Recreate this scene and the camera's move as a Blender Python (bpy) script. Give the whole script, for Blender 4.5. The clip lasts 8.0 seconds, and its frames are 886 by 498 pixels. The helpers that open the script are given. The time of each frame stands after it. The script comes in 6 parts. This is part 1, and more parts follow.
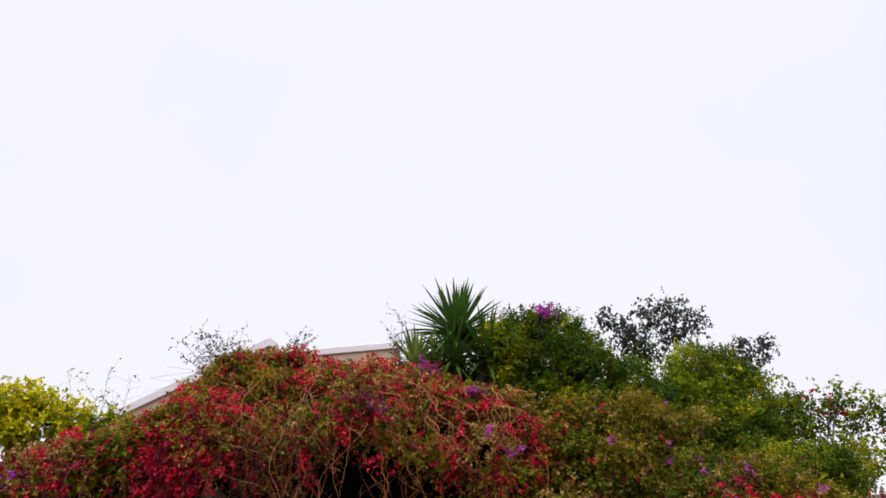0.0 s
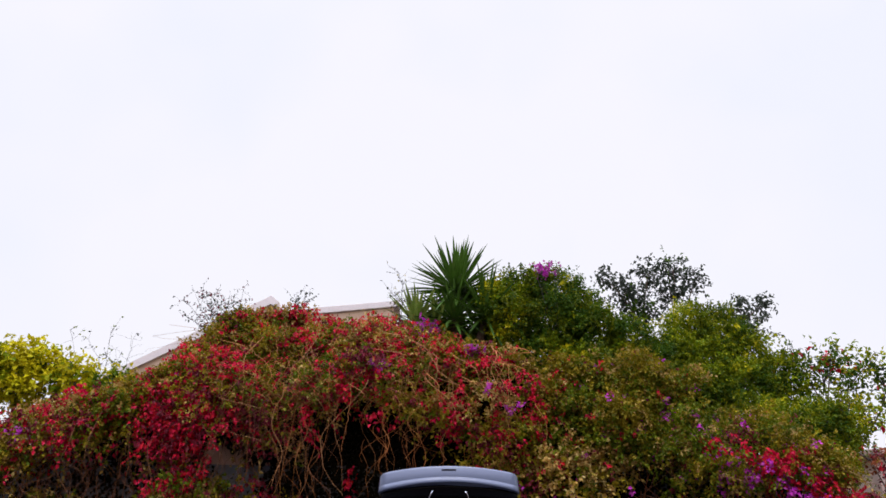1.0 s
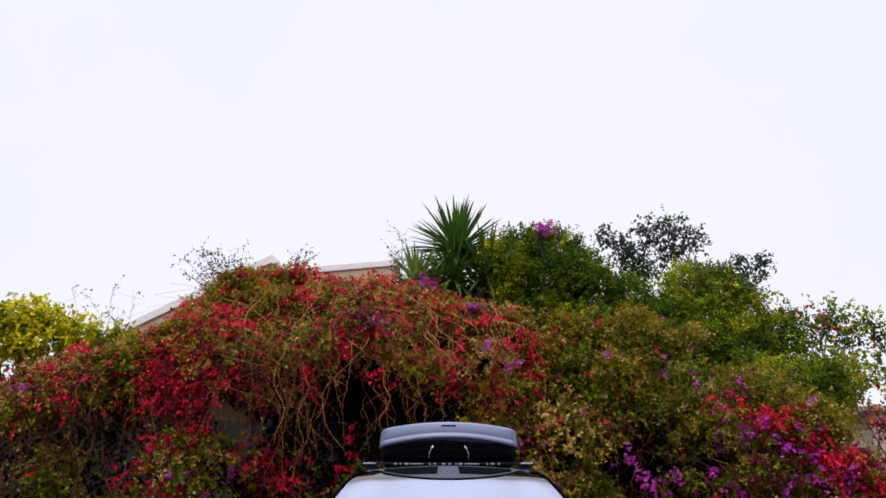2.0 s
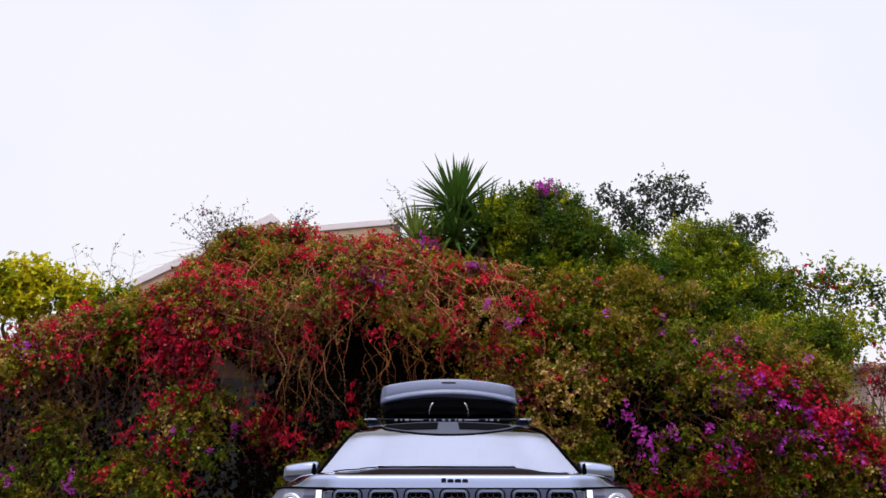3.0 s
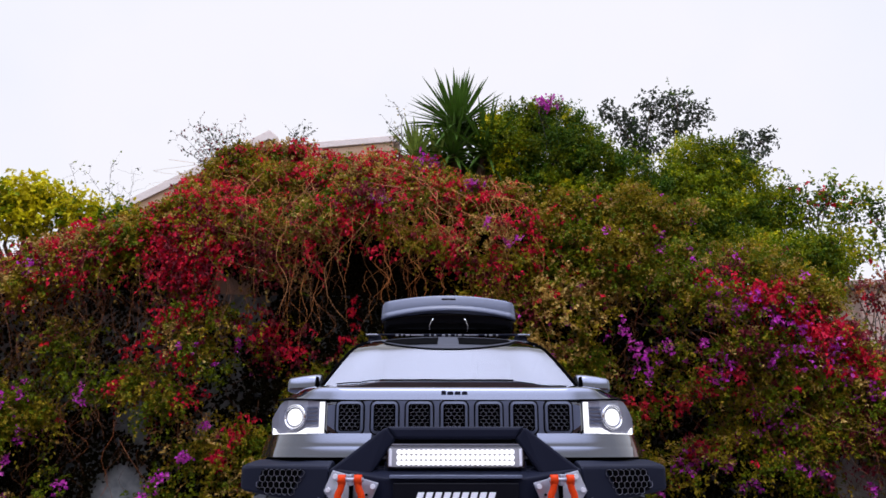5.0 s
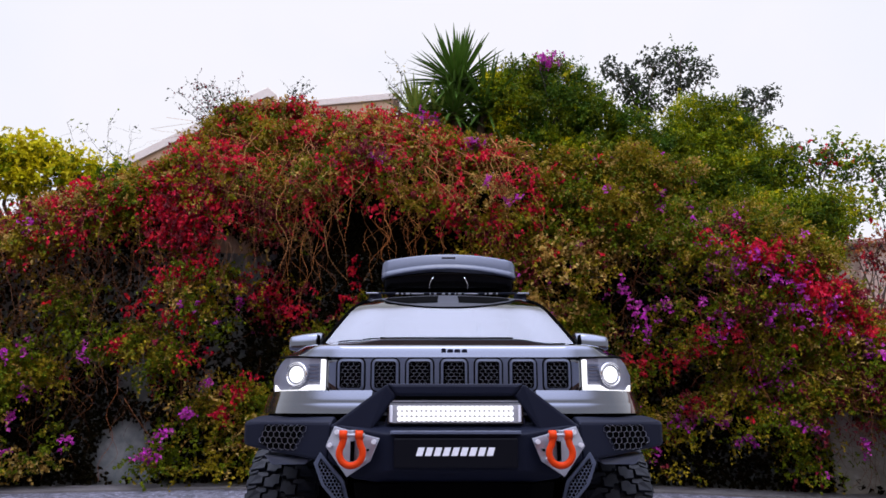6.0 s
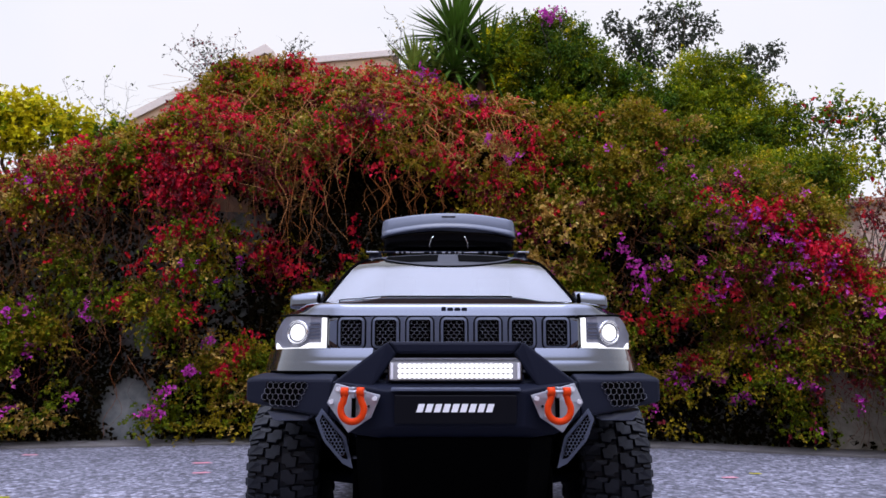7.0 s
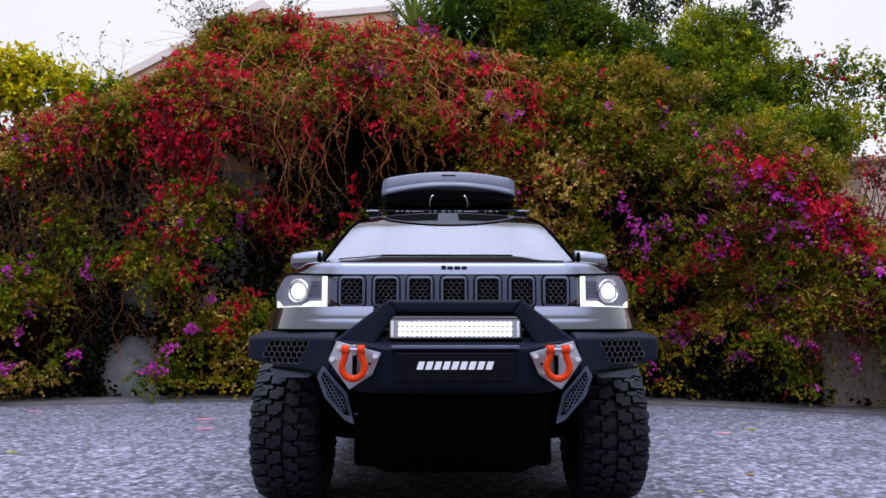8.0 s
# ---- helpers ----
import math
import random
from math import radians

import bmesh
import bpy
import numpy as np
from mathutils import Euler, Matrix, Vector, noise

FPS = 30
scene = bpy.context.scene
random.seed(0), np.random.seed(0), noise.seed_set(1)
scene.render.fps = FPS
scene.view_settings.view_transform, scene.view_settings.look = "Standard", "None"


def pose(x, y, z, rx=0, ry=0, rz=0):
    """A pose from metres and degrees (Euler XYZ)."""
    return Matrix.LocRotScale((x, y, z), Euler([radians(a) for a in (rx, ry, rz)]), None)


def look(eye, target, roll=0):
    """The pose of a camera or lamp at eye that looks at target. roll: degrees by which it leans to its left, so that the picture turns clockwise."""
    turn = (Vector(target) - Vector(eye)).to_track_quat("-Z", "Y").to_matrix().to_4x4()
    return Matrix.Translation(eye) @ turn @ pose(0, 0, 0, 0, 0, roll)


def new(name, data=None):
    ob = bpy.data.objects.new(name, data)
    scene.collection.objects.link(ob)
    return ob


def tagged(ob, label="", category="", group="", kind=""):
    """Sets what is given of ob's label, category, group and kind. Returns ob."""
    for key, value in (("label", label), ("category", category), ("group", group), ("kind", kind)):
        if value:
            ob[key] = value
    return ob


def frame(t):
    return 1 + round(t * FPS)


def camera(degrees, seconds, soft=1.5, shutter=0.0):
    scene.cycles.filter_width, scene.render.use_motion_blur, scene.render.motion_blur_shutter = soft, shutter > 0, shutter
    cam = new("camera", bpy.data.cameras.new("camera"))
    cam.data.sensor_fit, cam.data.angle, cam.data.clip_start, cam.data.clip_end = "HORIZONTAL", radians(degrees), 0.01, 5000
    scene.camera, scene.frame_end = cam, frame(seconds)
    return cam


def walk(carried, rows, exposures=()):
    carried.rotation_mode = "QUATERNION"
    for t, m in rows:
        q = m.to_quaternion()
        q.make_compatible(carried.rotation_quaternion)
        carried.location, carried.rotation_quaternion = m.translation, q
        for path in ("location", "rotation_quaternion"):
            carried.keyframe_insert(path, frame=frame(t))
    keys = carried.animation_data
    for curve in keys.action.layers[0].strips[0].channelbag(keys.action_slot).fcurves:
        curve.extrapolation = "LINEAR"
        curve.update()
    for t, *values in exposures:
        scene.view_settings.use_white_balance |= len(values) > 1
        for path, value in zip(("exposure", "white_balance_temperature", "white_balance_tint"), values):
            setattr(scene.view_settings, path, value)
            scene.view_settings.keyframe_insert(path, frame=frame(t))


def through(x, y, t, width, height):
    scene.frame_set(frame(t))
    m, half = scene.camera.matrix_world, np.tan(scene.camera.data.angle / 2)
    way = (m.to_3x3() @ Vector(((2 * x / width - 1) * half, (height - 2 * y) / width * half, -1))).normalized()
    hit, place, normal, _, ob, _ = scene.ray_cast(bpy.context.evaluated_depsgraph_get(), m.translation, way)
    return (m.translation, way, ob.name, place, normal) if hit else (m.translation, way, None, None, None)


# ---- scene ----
# A static tripod tilt: the eye stays at one place, the lens swings down at an even rate.
cam = camera(61.95, 8.0, soft=1.6)
EYE = (0.0, 0.0, 0.90)
PATH = [(t, 31.27 - 3.1927 * t) for t in (0.0, 0.5, 1.0, 1.5, 3.0, 3.5, 4.0, 4.5, 6.0, 6.5, 7.0, 7.5, 8.0)]
walk(cam, [(t, pose(*EYE, 90 + p, 0, 0)) for t, p in PATH])
scene.view_settings.exposure = 0.0

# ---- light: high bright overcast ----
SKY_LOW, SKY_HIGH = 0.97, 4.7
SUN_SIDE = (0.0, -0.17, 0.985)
world = bpy.data.worlds.new("overcast_sky")
scene.world = world
world.use_nodes = True
wn, wl = world.node_tree.nodes, world.node_tree.links
wn.clear()
w_out = wn.new("ShaderNodeOutputWorld")
w_bg = wn.new("ShaderNodeBackground")
w_sky = wn.new("ShaderNodeTexSky")
w_sky.sky_type, w_sky.sun_disc = "NISHITA", False
w_sky.sun_elevation, w_sky.sun_rotation = radians(80), radians(180)
w_sky.dust_density, w_sky.air_density = 6.0, 2.0
w_co = wn.new("ShaderNodeTexCoord")
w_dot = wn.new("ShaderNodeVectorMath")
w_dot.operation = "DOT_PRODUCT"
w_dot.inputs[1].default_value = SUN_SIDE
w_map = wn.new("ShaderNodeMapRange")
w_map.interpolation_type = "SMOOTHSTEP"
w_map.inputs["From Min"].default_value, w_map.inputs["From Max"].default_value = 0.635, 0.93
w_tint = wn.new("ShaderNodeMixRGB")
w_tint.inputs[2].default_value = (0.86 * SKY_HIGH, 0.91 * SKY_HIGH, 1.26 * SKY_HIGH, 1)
w_cloud, w_soft, w_low = wn.new("ShaderNodeTexNoise"), wn.new("ShaderNodeMapRange"), wn.new("ShaderNodeMixRGB")
w_cloud.inputs["Scale"].default_value, w_cloud.inputs["Detail"].default_value = 2.6, 3.0
w_soft.inputs["From Min"].default_value, w_soft.inputs["From Max"].default_value = 0.36, 0.52
w_low.inputs[1].default_value = (0.905 * SKY_LOW, 0.918 * SKY_LOW, 1.02 * SKY_LOW, 1)
w_low.inputs[2].default_value = (0.955 * SKY_LOW, 0.945 * SKY_LOW, 1.03 * SKY_LOW, 1)
w_add = wn.new("ShaderNodeMixRGB")
w_add.inputs[0].default_value = 0.004
wl.new(w_co.outputs["Generated"], w_dot.inputs[0])
wl.new(w_co.outputs["Generated"], w_cloud.inputs["Vector"])
wl.new(w_cloud.outputs["Fac"], w_soft.inputs["Value"])
wl.new(w_soft.outputs["Result"], w_low.inputs[0])
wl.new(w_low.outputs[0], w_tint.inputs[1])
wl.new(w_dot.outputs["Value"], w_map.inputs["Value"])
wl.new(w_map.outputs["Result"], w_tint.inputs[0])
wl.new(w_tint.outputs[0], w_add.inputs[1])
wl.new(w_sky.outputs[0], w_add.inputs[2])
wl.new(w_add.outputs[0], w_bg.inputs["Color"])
w_bg.inputs["Strength"].default_value = 1.0
wl.new(w_bg.outputs[0], w_out.inputs[0])

sun = new("sun", bpy.data.lights.new("sun", "SUN"))
sun.data.energy, sun.data.angle, sun.data.color = 0.7, radians(25), (1.0, 0.96, 0.9)
sun.matrix_world = look((0, -5.2, 29.5), (0, 0, 0))


# ---- materials ----
def material(name):
    m = bpy.data.materials.new(name)
    m.use_nodes = True
    return m, m.node_tree.nodes, m.node_tree.links, m.node_tree.nodes["Principled BSDF"]


def ramp(nodes, stops):
    r = nodes.new("ShaderNodeValToRGB")
    e = r.color_ramp.elements
    while len(e) < len(stops):
        e.new(0.5)
    for el, (p, c) in zip(e, stops):
        el.position, el.color = p, (*c, 1)
    return r


def rough_surface(name, stops, scale, fine, rough=0.8, bump=0.3, metal=0.0, dist=0.01, spec=0.5):
    """Two scales of noise in the colour, the finer one in the relief."""
    m, n, l, b = material(name)
    co = n.new("ShaderNodeTexCoord")
    big, small = n.new("ShaderNodeTexNoise"), n.new("ShaderNodeTexNoise")
    big.inputs["Scale"].default_value, big.inputs["Detail"].default_value = scale, 6
    small.inputs["Scale"].default_value, small.inputs["Detail"].default_value = fine, 8
    mix = n.new("ShaderNodeMath")
    mix.operation = "MULTIPLY_ADD"
    mix.inputs[1].default_value, = (0.45,)
    half = n.new("ShaderNodeMath")
    half.operation = "MULTIPLY"
    half.inputs[1].default_value = 0.55
    for node in (big, small):
        l.new(co.outputs["Object"], node.inputs["Vector"])
    l.new(big.outputs["Fac"], half.inputs[0])
    l.new(small.outputs["Fac"], mix.inputs[0])
    l.new(half.outputs[0], mix.inputs[2])
    r = ramp(n, stops)
    l.new(mix.outputs[0], r.inputs[0])
    l.new(r.outputs[0], b.inputs["Base Color"])
    bp = n.new("ShaderNodeBump")
    bp.inputs["Strength"].default_value, bp.inputs["Distance"].default_value = bump, dist
    l.new(small.outputs["Fac"], bp.inputs["Height"])
    l.new(bp.outputs[0], b.inputs["Normal"])
    b.inputs["Roughness"].default_value, b.inputs["Metallic"].default_value = rough, metal
    b.inputs["Specular IOR Level"].default_value = spec
    return m


def leaf_material(name, colours, rough=0.55, through=0.27):
    """Each leaf its own shade; a little light passes through."""
    m, n, l, b = material(name)
    geo = n.new("ShaderNodeNewGeometry")
    k = len(colours)
    mean = [sum(c[i] for c in colours) / k for i in range(3)]
    colours = [tuple(0.72 * v + 0.28 * a for v, a in zip(c, mean)) for c in colours]
    r = ramp(n, [(i / max(1, k - 1), c) for i, c in enumerate(colours)])
    l.new(geo.outputs["Random Per Island"], r.inputs[0])
    co, no = n.new("ShaderNodeTexCoord"), n.new("ShaderNodeTexNoise")
    no.inputs["Scale"].default_value, no.inputs["Detail"].default_value = 3.2, 3.0
    l.new(co.outputs["Object"], no.inputs["Vector"])
    hsv, mp = n.new("ShaderNodeHueSaturation"), n.new("ShaderNodeMapRange")
    mp.inputs["From Min"].default_value, mp.inputs["From Max"].default_value = 0.25, 0.75
    mp.inputs["To Min"].default_value, mp.inputs["To Max"].default_value = 0.58, 1.48
    l.new(no.outputs["Fac"], mp.inputs["Value"])
    l.new(mp.outputs[0], hsv.inputs["Value"])
    l.new(r.outputs[0], hsv.inputs["Color"])
    l.new(hsv.outputs[0], b.inputs["Base Color"])
    b.inputs["Roughness"].default_value = rough
    b.inputs["Specular IOR Level"].default_value = 0.1
    tr, mx = n.new("ShaderNodeBsdfTranslucent"), n.new("ShaderNodeMixShader")
    mx.inputs[0].default_value = through
    l.new(hsv.outputs[0], tr.inputs["Color"])
    l.new(b.outputs[0], mx.inputs[1])
    l.new(tr.outputs[0], mx.inputs[2])
    l.new(mx.outputs[0], n["Material Output"].inputs["Surface"])
    return m


def plain(name, colour, rough=0.5, metal=0.0, coat=0.0, grain=0.0, emit=0.0, spec=0.5):
    """A manufactured surface; grain is a fine dusty unevenness in its gloss."""
    m, n, l, b = material(name)
    b.inputs["Base Color"].default_value = (*colour, 1)
    b.inputs["Roughness"].default_value, b.inputs["Metallic"].default_value = rough, metal
    b.inputs["Coat Weight"].default_value, b.inputs["Coat Roughness"].default_value = coat, 0.02
    b.inputs["Specular IOR Level"].default_value = spec
    if grain:
        co, no, mp = n.new("ShaderNodeTexCoord"), n.new("ShaderNodeTexNoise"), n.new("ShaderNodeMapRange")
        no.inputs["Scale"].default_value, no.inputs["Detail"].default_value = 9.0, 10
        mp.inputs["To Min"].default_value, mp.inputs["To Max"].default_value = max(0.0, rough - grain), min(1, rough + grain)
        l.new(co.outputs["Object"], no.inputs["Vector"])
        l.new(no.outputs["Fac"], mp.inputs["Value"])
        l.new(mp.outputs[0], b.inputs["Roughness"])
    if emit:
        b.inputs["Emission Color"].default_value = (1.0, 0.99, 0.97, 1)
        b.inputs["Emission Strength"].default_value = emit
    return m


def asphalt_material():
    """Worn asphalt with pale chippings."""
    m, n, l, b = material("worn_asphalt")
    co = n.new("ShaderNodeTexCoord")
    chips, grit, patch = n.new("ShaderNodeTexVoronoi"), n.new("ShaderNodeTexNoise"), n.new("ShaderNodeTexNoise")
    chips.inputs["Scale"].default_value, chips.inputs["Randomness"].default_value = 27, 1
    grit.inputs["Scale"].default_value, grit.inputs["Detail"].default_value = 26, 5
    patch.inputs["Scale"].default_value, patch.inputs["Detail"].default_value = 0.7, 5
    for node in (chips, grit, patch):
        l.new(co.outputs["Object"], node.inputs["Vector"])
    sep = n.new("ShaderNodeSeparateColor")
    l.new(chips.outputs["Color"], sep.inputs[0])
    stone = ramp(n, [(0.0, (0.05, 0.05, 0.060)), (0.40, (0.110, 0.110, 0.128)), (0.7, (0.19, 0.19, 0.218)), (1.0, (0.32, 0.32, 0.360))])
    l.new(sep.outputs[0], stone.inputs[0])
    tar = ramp(n, [(0.34, (0.42, 0.42, 0.45)), (0.64, (1.25, 1.25, 1.3))])
    l.new(grit.outputs["Fac"], tar.inputs[0])
    worn = ramp(n, [(0.3, (0.66, 0.66, 0.68)), (0.7, (1.12, 1.11, 1.12))])
    l.new(patch.outputs["Fac"], worn.inputs[0])
    m1, m2 = n.new("ShaderNodeMixRGB"), n.new("ShaderNodeMixRGB")
    for node, a, c in ((m1, stone, tar), (m2, m1, worn)):
        node.blend_type = "MULTIPLY"
        node.inputs[0].default_value = 1
        l.new(a.outputs[0], node.inputs[1])
        l.new(c.outputs[0], node.inputs[2])
    l.new(m2.outputs[0], b.inputs["Base Color"])
    b.inputs["Roughness"].default_value = 0.7
    bp = n.new("ShaderNodeBump")
    bp.inputs["Strength"].default_value, bp.inputs["Distance"].default_value = 0.8, 0.012
    bp.invert = True
    l.new(chips.outputs["Distance"], bp.inputs["Height"])
    l.new(bp.outputs[0], b.inputs["Normal"])
    return m


def glass(name, tint, rough=0.0):
    m, n, l, b = material(name)
    b.inputs["Base Color"].default_value = (*tint, 1)
    b.inputs["Transmission Weight"].default_value, b.inputs["Roughness"].default_value, b.inputs["IOR"].default_value = 1.0, rough, 1.5
    return m


ASPHALT = asphalt_material()
CONCRETE = rough_surface("weathered_concrete", [(0.3, (0.06, 0.064, 0.064)), (0.5, (0.16, 0.172, 0.172)), (0.68, (0.28, 0.285, 0.27))], 1.3, 9, 0.85, 0.5, dist=0.02)
STRIP = rough_surface("concrete_strip", [(0.3, (0.085, 0.078, 0.076)), (0.7, (0.165, 0.152, 0.146))], 1.5, 40, 0.8, 0.3)
RENDER = rough_surface("beige_render", [(0.3, (0.44, 0.28, 0.17)), (0.7, (0.58, 0.40, 0.27))], 1.2, 30, 0.9, 0.2)
PINK = rough_surface("pale_pink_render", [(0.3, (0.60, 0.42, 0.34)), (0.7, (0.78, 0.60, 0.50))], 1.2, 30, 0.9, 0.2)
CAPSTONE = rough_surface("pale_coping", [(0.3, (0.64, 0.55, 0.48)), (0.7, (0.80, 0.71, 0.64))], 2, 30, 0.8, 0.2)
# made-up brown of the rear wall, chosen for what the car paint mirrors
REARWALL = rough_surface("brown_render", [(0.3, (0.20, 0.10, 0.07)), (0.7, (0.36, 0.20, 0.14))], 0.8, 12, 0.9, 0.2)
PIER = rough_surface("stained_render", [(0.3, (0.15, 0.145, 0.125)), (0.5, (0.27, 0.25, 0.205)), (0.7, (0.40, 0.37, 0.32))], 2.4, 14, 0.9, 0.5, dist=0.02)
EARTH = rough_surface("dark_soil", [(0.3, (0.012, 0.009, 0.006)), (0.7, (0.05, 0.035, 0.022))], 2, 14, 0.95, 0.8, dist=0.05)
BARK = rough_surface("brown_bark", [(0.3, (0.06, 0.035, 0.02)), (0.7, (0.17, 0.10, 0.06))], 6, 50, 0.85, 0.5)
VINE = leaf_material("dry_vine", [(0.035, 0.015, 0.009), (0.075, 0.033, 0.016), (0.14, 0.058, 0.026), (0.22, 0.10, 0.045), (0.28, 0.08, 0.025)], 0.7, 0.0)
RUNNER = leaf_material("orange_runner", [(0.20, 0.07, 0.025), (0.42, 0.14, 0.035), (0.34, 0.17, 0.07), (0.55, 0.19, 0.045)], 0.7, 0.0)
TWIG = rough_surface("grey_twig", [(0.3, (0.03, 0.025, 0.025)), (0.7, (0.10, 0.08, 0.075))], 8, 60, 0.85, 0.3)
LEAF = {
    "red": leaf_material("red_leaf", [(0.30, 0.004, 0.018), (0.58, 0.006, 0.04), (0.62, 0.022, 0.014), (0.44, 0.005, 0.05), (0.52, 0.012, 0.03)]),
    "wine": leaf_material("wine_leaf", [(0.07, 0.006, 0.012), (0.17, 0.010, 0.022), (0.20, 0.03, 0.035)]),
    "green": leaf_material("green_leaf", [(0.025, 0.05, 0.002), (0.09, 0.125, 0.002), (0.19, 0.20, 0.005)]),
    "olive": leaf_material("olive_leaf", [(0.09, 0.075, 0.002), (0.22, 0.165, 0.004), (0.36, 0.25, 0.02)]),
    "rust": leaf_material("rust_leaf", [(0.16, 0.035, 0.012), (0.30, 0.075, 0.022), (0.36, 0.12, 0.05)]),
    "tan": leaf_material("tan_leaf", [(0.22, 0.095, 0.018), (0.40, 0.24, 0.045), (0.50, 0.37, 0.12)]),
    "magenta": leaf_material("magenta_bract", [(0.36, 0.015, 0.26), (0.60, 0.03, 0.50), (0.50, 0.05, 0.32), (0.56, 0.12, 0.40)]),
    "scarlet": leaf_material("scarlet_bract", [(0.45, 0.01, 0.04), (0.60, 0.03, 0.02), (0.5, 0.02, 0.09)]),
    "bright": leaf_material("bright_leaf", [(0.06, 0.13, 0.004), (0.17, 0.225, 0.004), (0.36, 0.33, 0.004)]),
    "yellow": leaf_material("yellow_leaf", [(0.30, 0.30, 0.004), (0.55, 0.48, 0.004), (0.68, 0.56, 0.02)]),
    "grey": leaf_material("grey_leaf", [(0.025, 0.035, 0.02), (0.06, 0.07, 0.045)]),
    "deep": leaf_material("deep_leaf", [(0.015, 0.045, 0.004), (0.045, 0.10, 0.006), (0.10, 0.15, 0.006)]),
    # near black: the shade of the hedge hollows is put into this colour
    "inner": leaf_material("hollow_shade_leaf", [(0.003, 0.003, 0.001), (0.008, 0.007, 0.003), (0.012, 0.007, 0.003)], 0.8, 0.0),
    "pale_blade": leaf_material("pale_yucca_blade", [(0.09, 0.15, 0.025), (0.20, 0.28, 0.05), (0.34, 0.40, 0.09)], 0.4, 0.15),
    "blade": leaf_material("yucca_blade", [(0.02, 0.055, 0.008), (0.05, 0.11, 0.014), (0.10, 0.16, 0.02)], 0.4, 0.1),
}
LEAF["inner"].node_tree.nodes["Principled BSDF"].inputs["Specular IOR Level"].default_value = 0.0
PAINT = plain("dark_grey_car_paint", (0.088, 0.097, 0.120), 0.07, 0.9, 1.0, 0.02)
GLOSS = plain("gloss_black_plastic", (0.005, 0.005, 0.006), 0.12, 0, 0.3, 0.05)
BOXLID = plain("satin_grey_plastic", (0.052, 0.064, 0.102), 0.30, 0.0, 0.15, 0.06)
UNDER = plain("gloss_black_shell", (0.0012, 0.0012, 0.0016), 0.2, spec=0.10)
MATT = plain("matt_black_powdercoat", (0.0062, 0.0080, 0.0175), 0.55, 0.0, 0.0, 0.08, spec=0.11)
GREY = plain("dark_grey_trim", (0.088, 0.104, 0.150), 0.42, 0.1, 0.1, 0.08)
SATIN = plain("satin_silver_housing", (0.25, 0.258, 0.31), 0.35, 0.1, 0.5, 0.05)
STEEL = plain("brushed_grey_steel", (0.33, 0.34, 0.38), 0.42, 0.6, 0, 0.1)
CHROME = plain("bright_chrome", (0.75, 0.75, 0.77), 0.12, 1.0)
ORANGE = plain("orange_enamel", (0.60, 0.04, 0.001), 0.6, 0, 0.0, 0.06, spec=0.15)
MESH = plain("dark_grille_mesh", (0.20, 0.21, 0.25), 0.45, 0.2, 0, 0.05)
WHITE = plain("white_lettering", (0.8, 0.8, 0.82), 0.5)
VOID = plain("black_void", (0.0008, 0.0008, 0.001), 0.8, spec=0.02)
RUBBER = rough_surface("tyre_rubber", [(0.3, (0.0042, 0.0056, 0.0088)), (0.7, (0.0135, 0.0165, 0.0245))], 14, 90, 0.55, 0.3, dist=0.003, spec=0.28)
LAMP = plain("lit_headlamp", (0.9, 0.9, 0.9), 0.2, emit=1.15)
LED = plain("lit_led", (0.9, 0.9, 0.9), 0.2, emit=1.0)
DRL = plain("lit_daylight_strip", (0.9, 0.9, 0.9), 0.2, emit=1.05)
REFLECTOR = plain("silver_reflector", (0.36, 0.36, 0.38), 0.35, 0.2)
REDLENS = plain("red_lens", (0.35, 0.01, 0.01), 0.15, 0, 0.5)
TINTED = glass("tinted_glass", (0.16, 0.18, 0.20))
TINTED.node_tree.nodes["Principled BSDF"].inputs["IOR"].default_value = 1.7
WINDSCREEN = glass("coated_windscreen_glass", (0.12, 0.14, 0.16))
WINDSCREEN.node_tree.nodes["Principled BSDF"].inputs["IOR"].default_value = 2.0
PETAL = plain("pink_petal", (0.50, 0.20, 0.24), 0.7)
ZINC = plain("zinc_bolt", (0.72, 0.72, 0.74), 0.4, 0.2)
PANEL = plain("satin_black_panel", (0.0016, 0.0020, 0.0042), 0.42, spec=0.15)
# dark tone that paints the roof box's reflection into the sunshade band
BAND_DARK = plain("reflection_dark_band", (0.035, 0.038, 0.048), 0.55, spec=0.2)
CLOTH = plain("dark_upholstery", (0.02, 0.02, 0.022), 0.85)


# ---- builders ----
def mesh_np(name, verts, faces, smooth=False):
    """A mesh from arrays; all faces have the same number of corners."""
    verts, faces = np.asarray(verts, np.float32), np.asarray(faces, np.int32)
    me = bpy.data.meshes.new(name)
    k = faces.shape[1]
    me.vertices.add(len(verts))
    me.vertices.foreach_set("co", verts.ravel())
    me.loops.add(faces.size)
    me.loops.foreach_set("vertex_index", faces.ravel())
    me.polygons.add(len(faces))
    me.polygons.foreach_set("loop_start", np.arange(0, faces.size, k, dtype=np.int32))
    me.polygons.foreach_set("use_smooth", np.full(len(faces), smooth, dtype=bool))
    me.update(calc_edges=True)
    return me


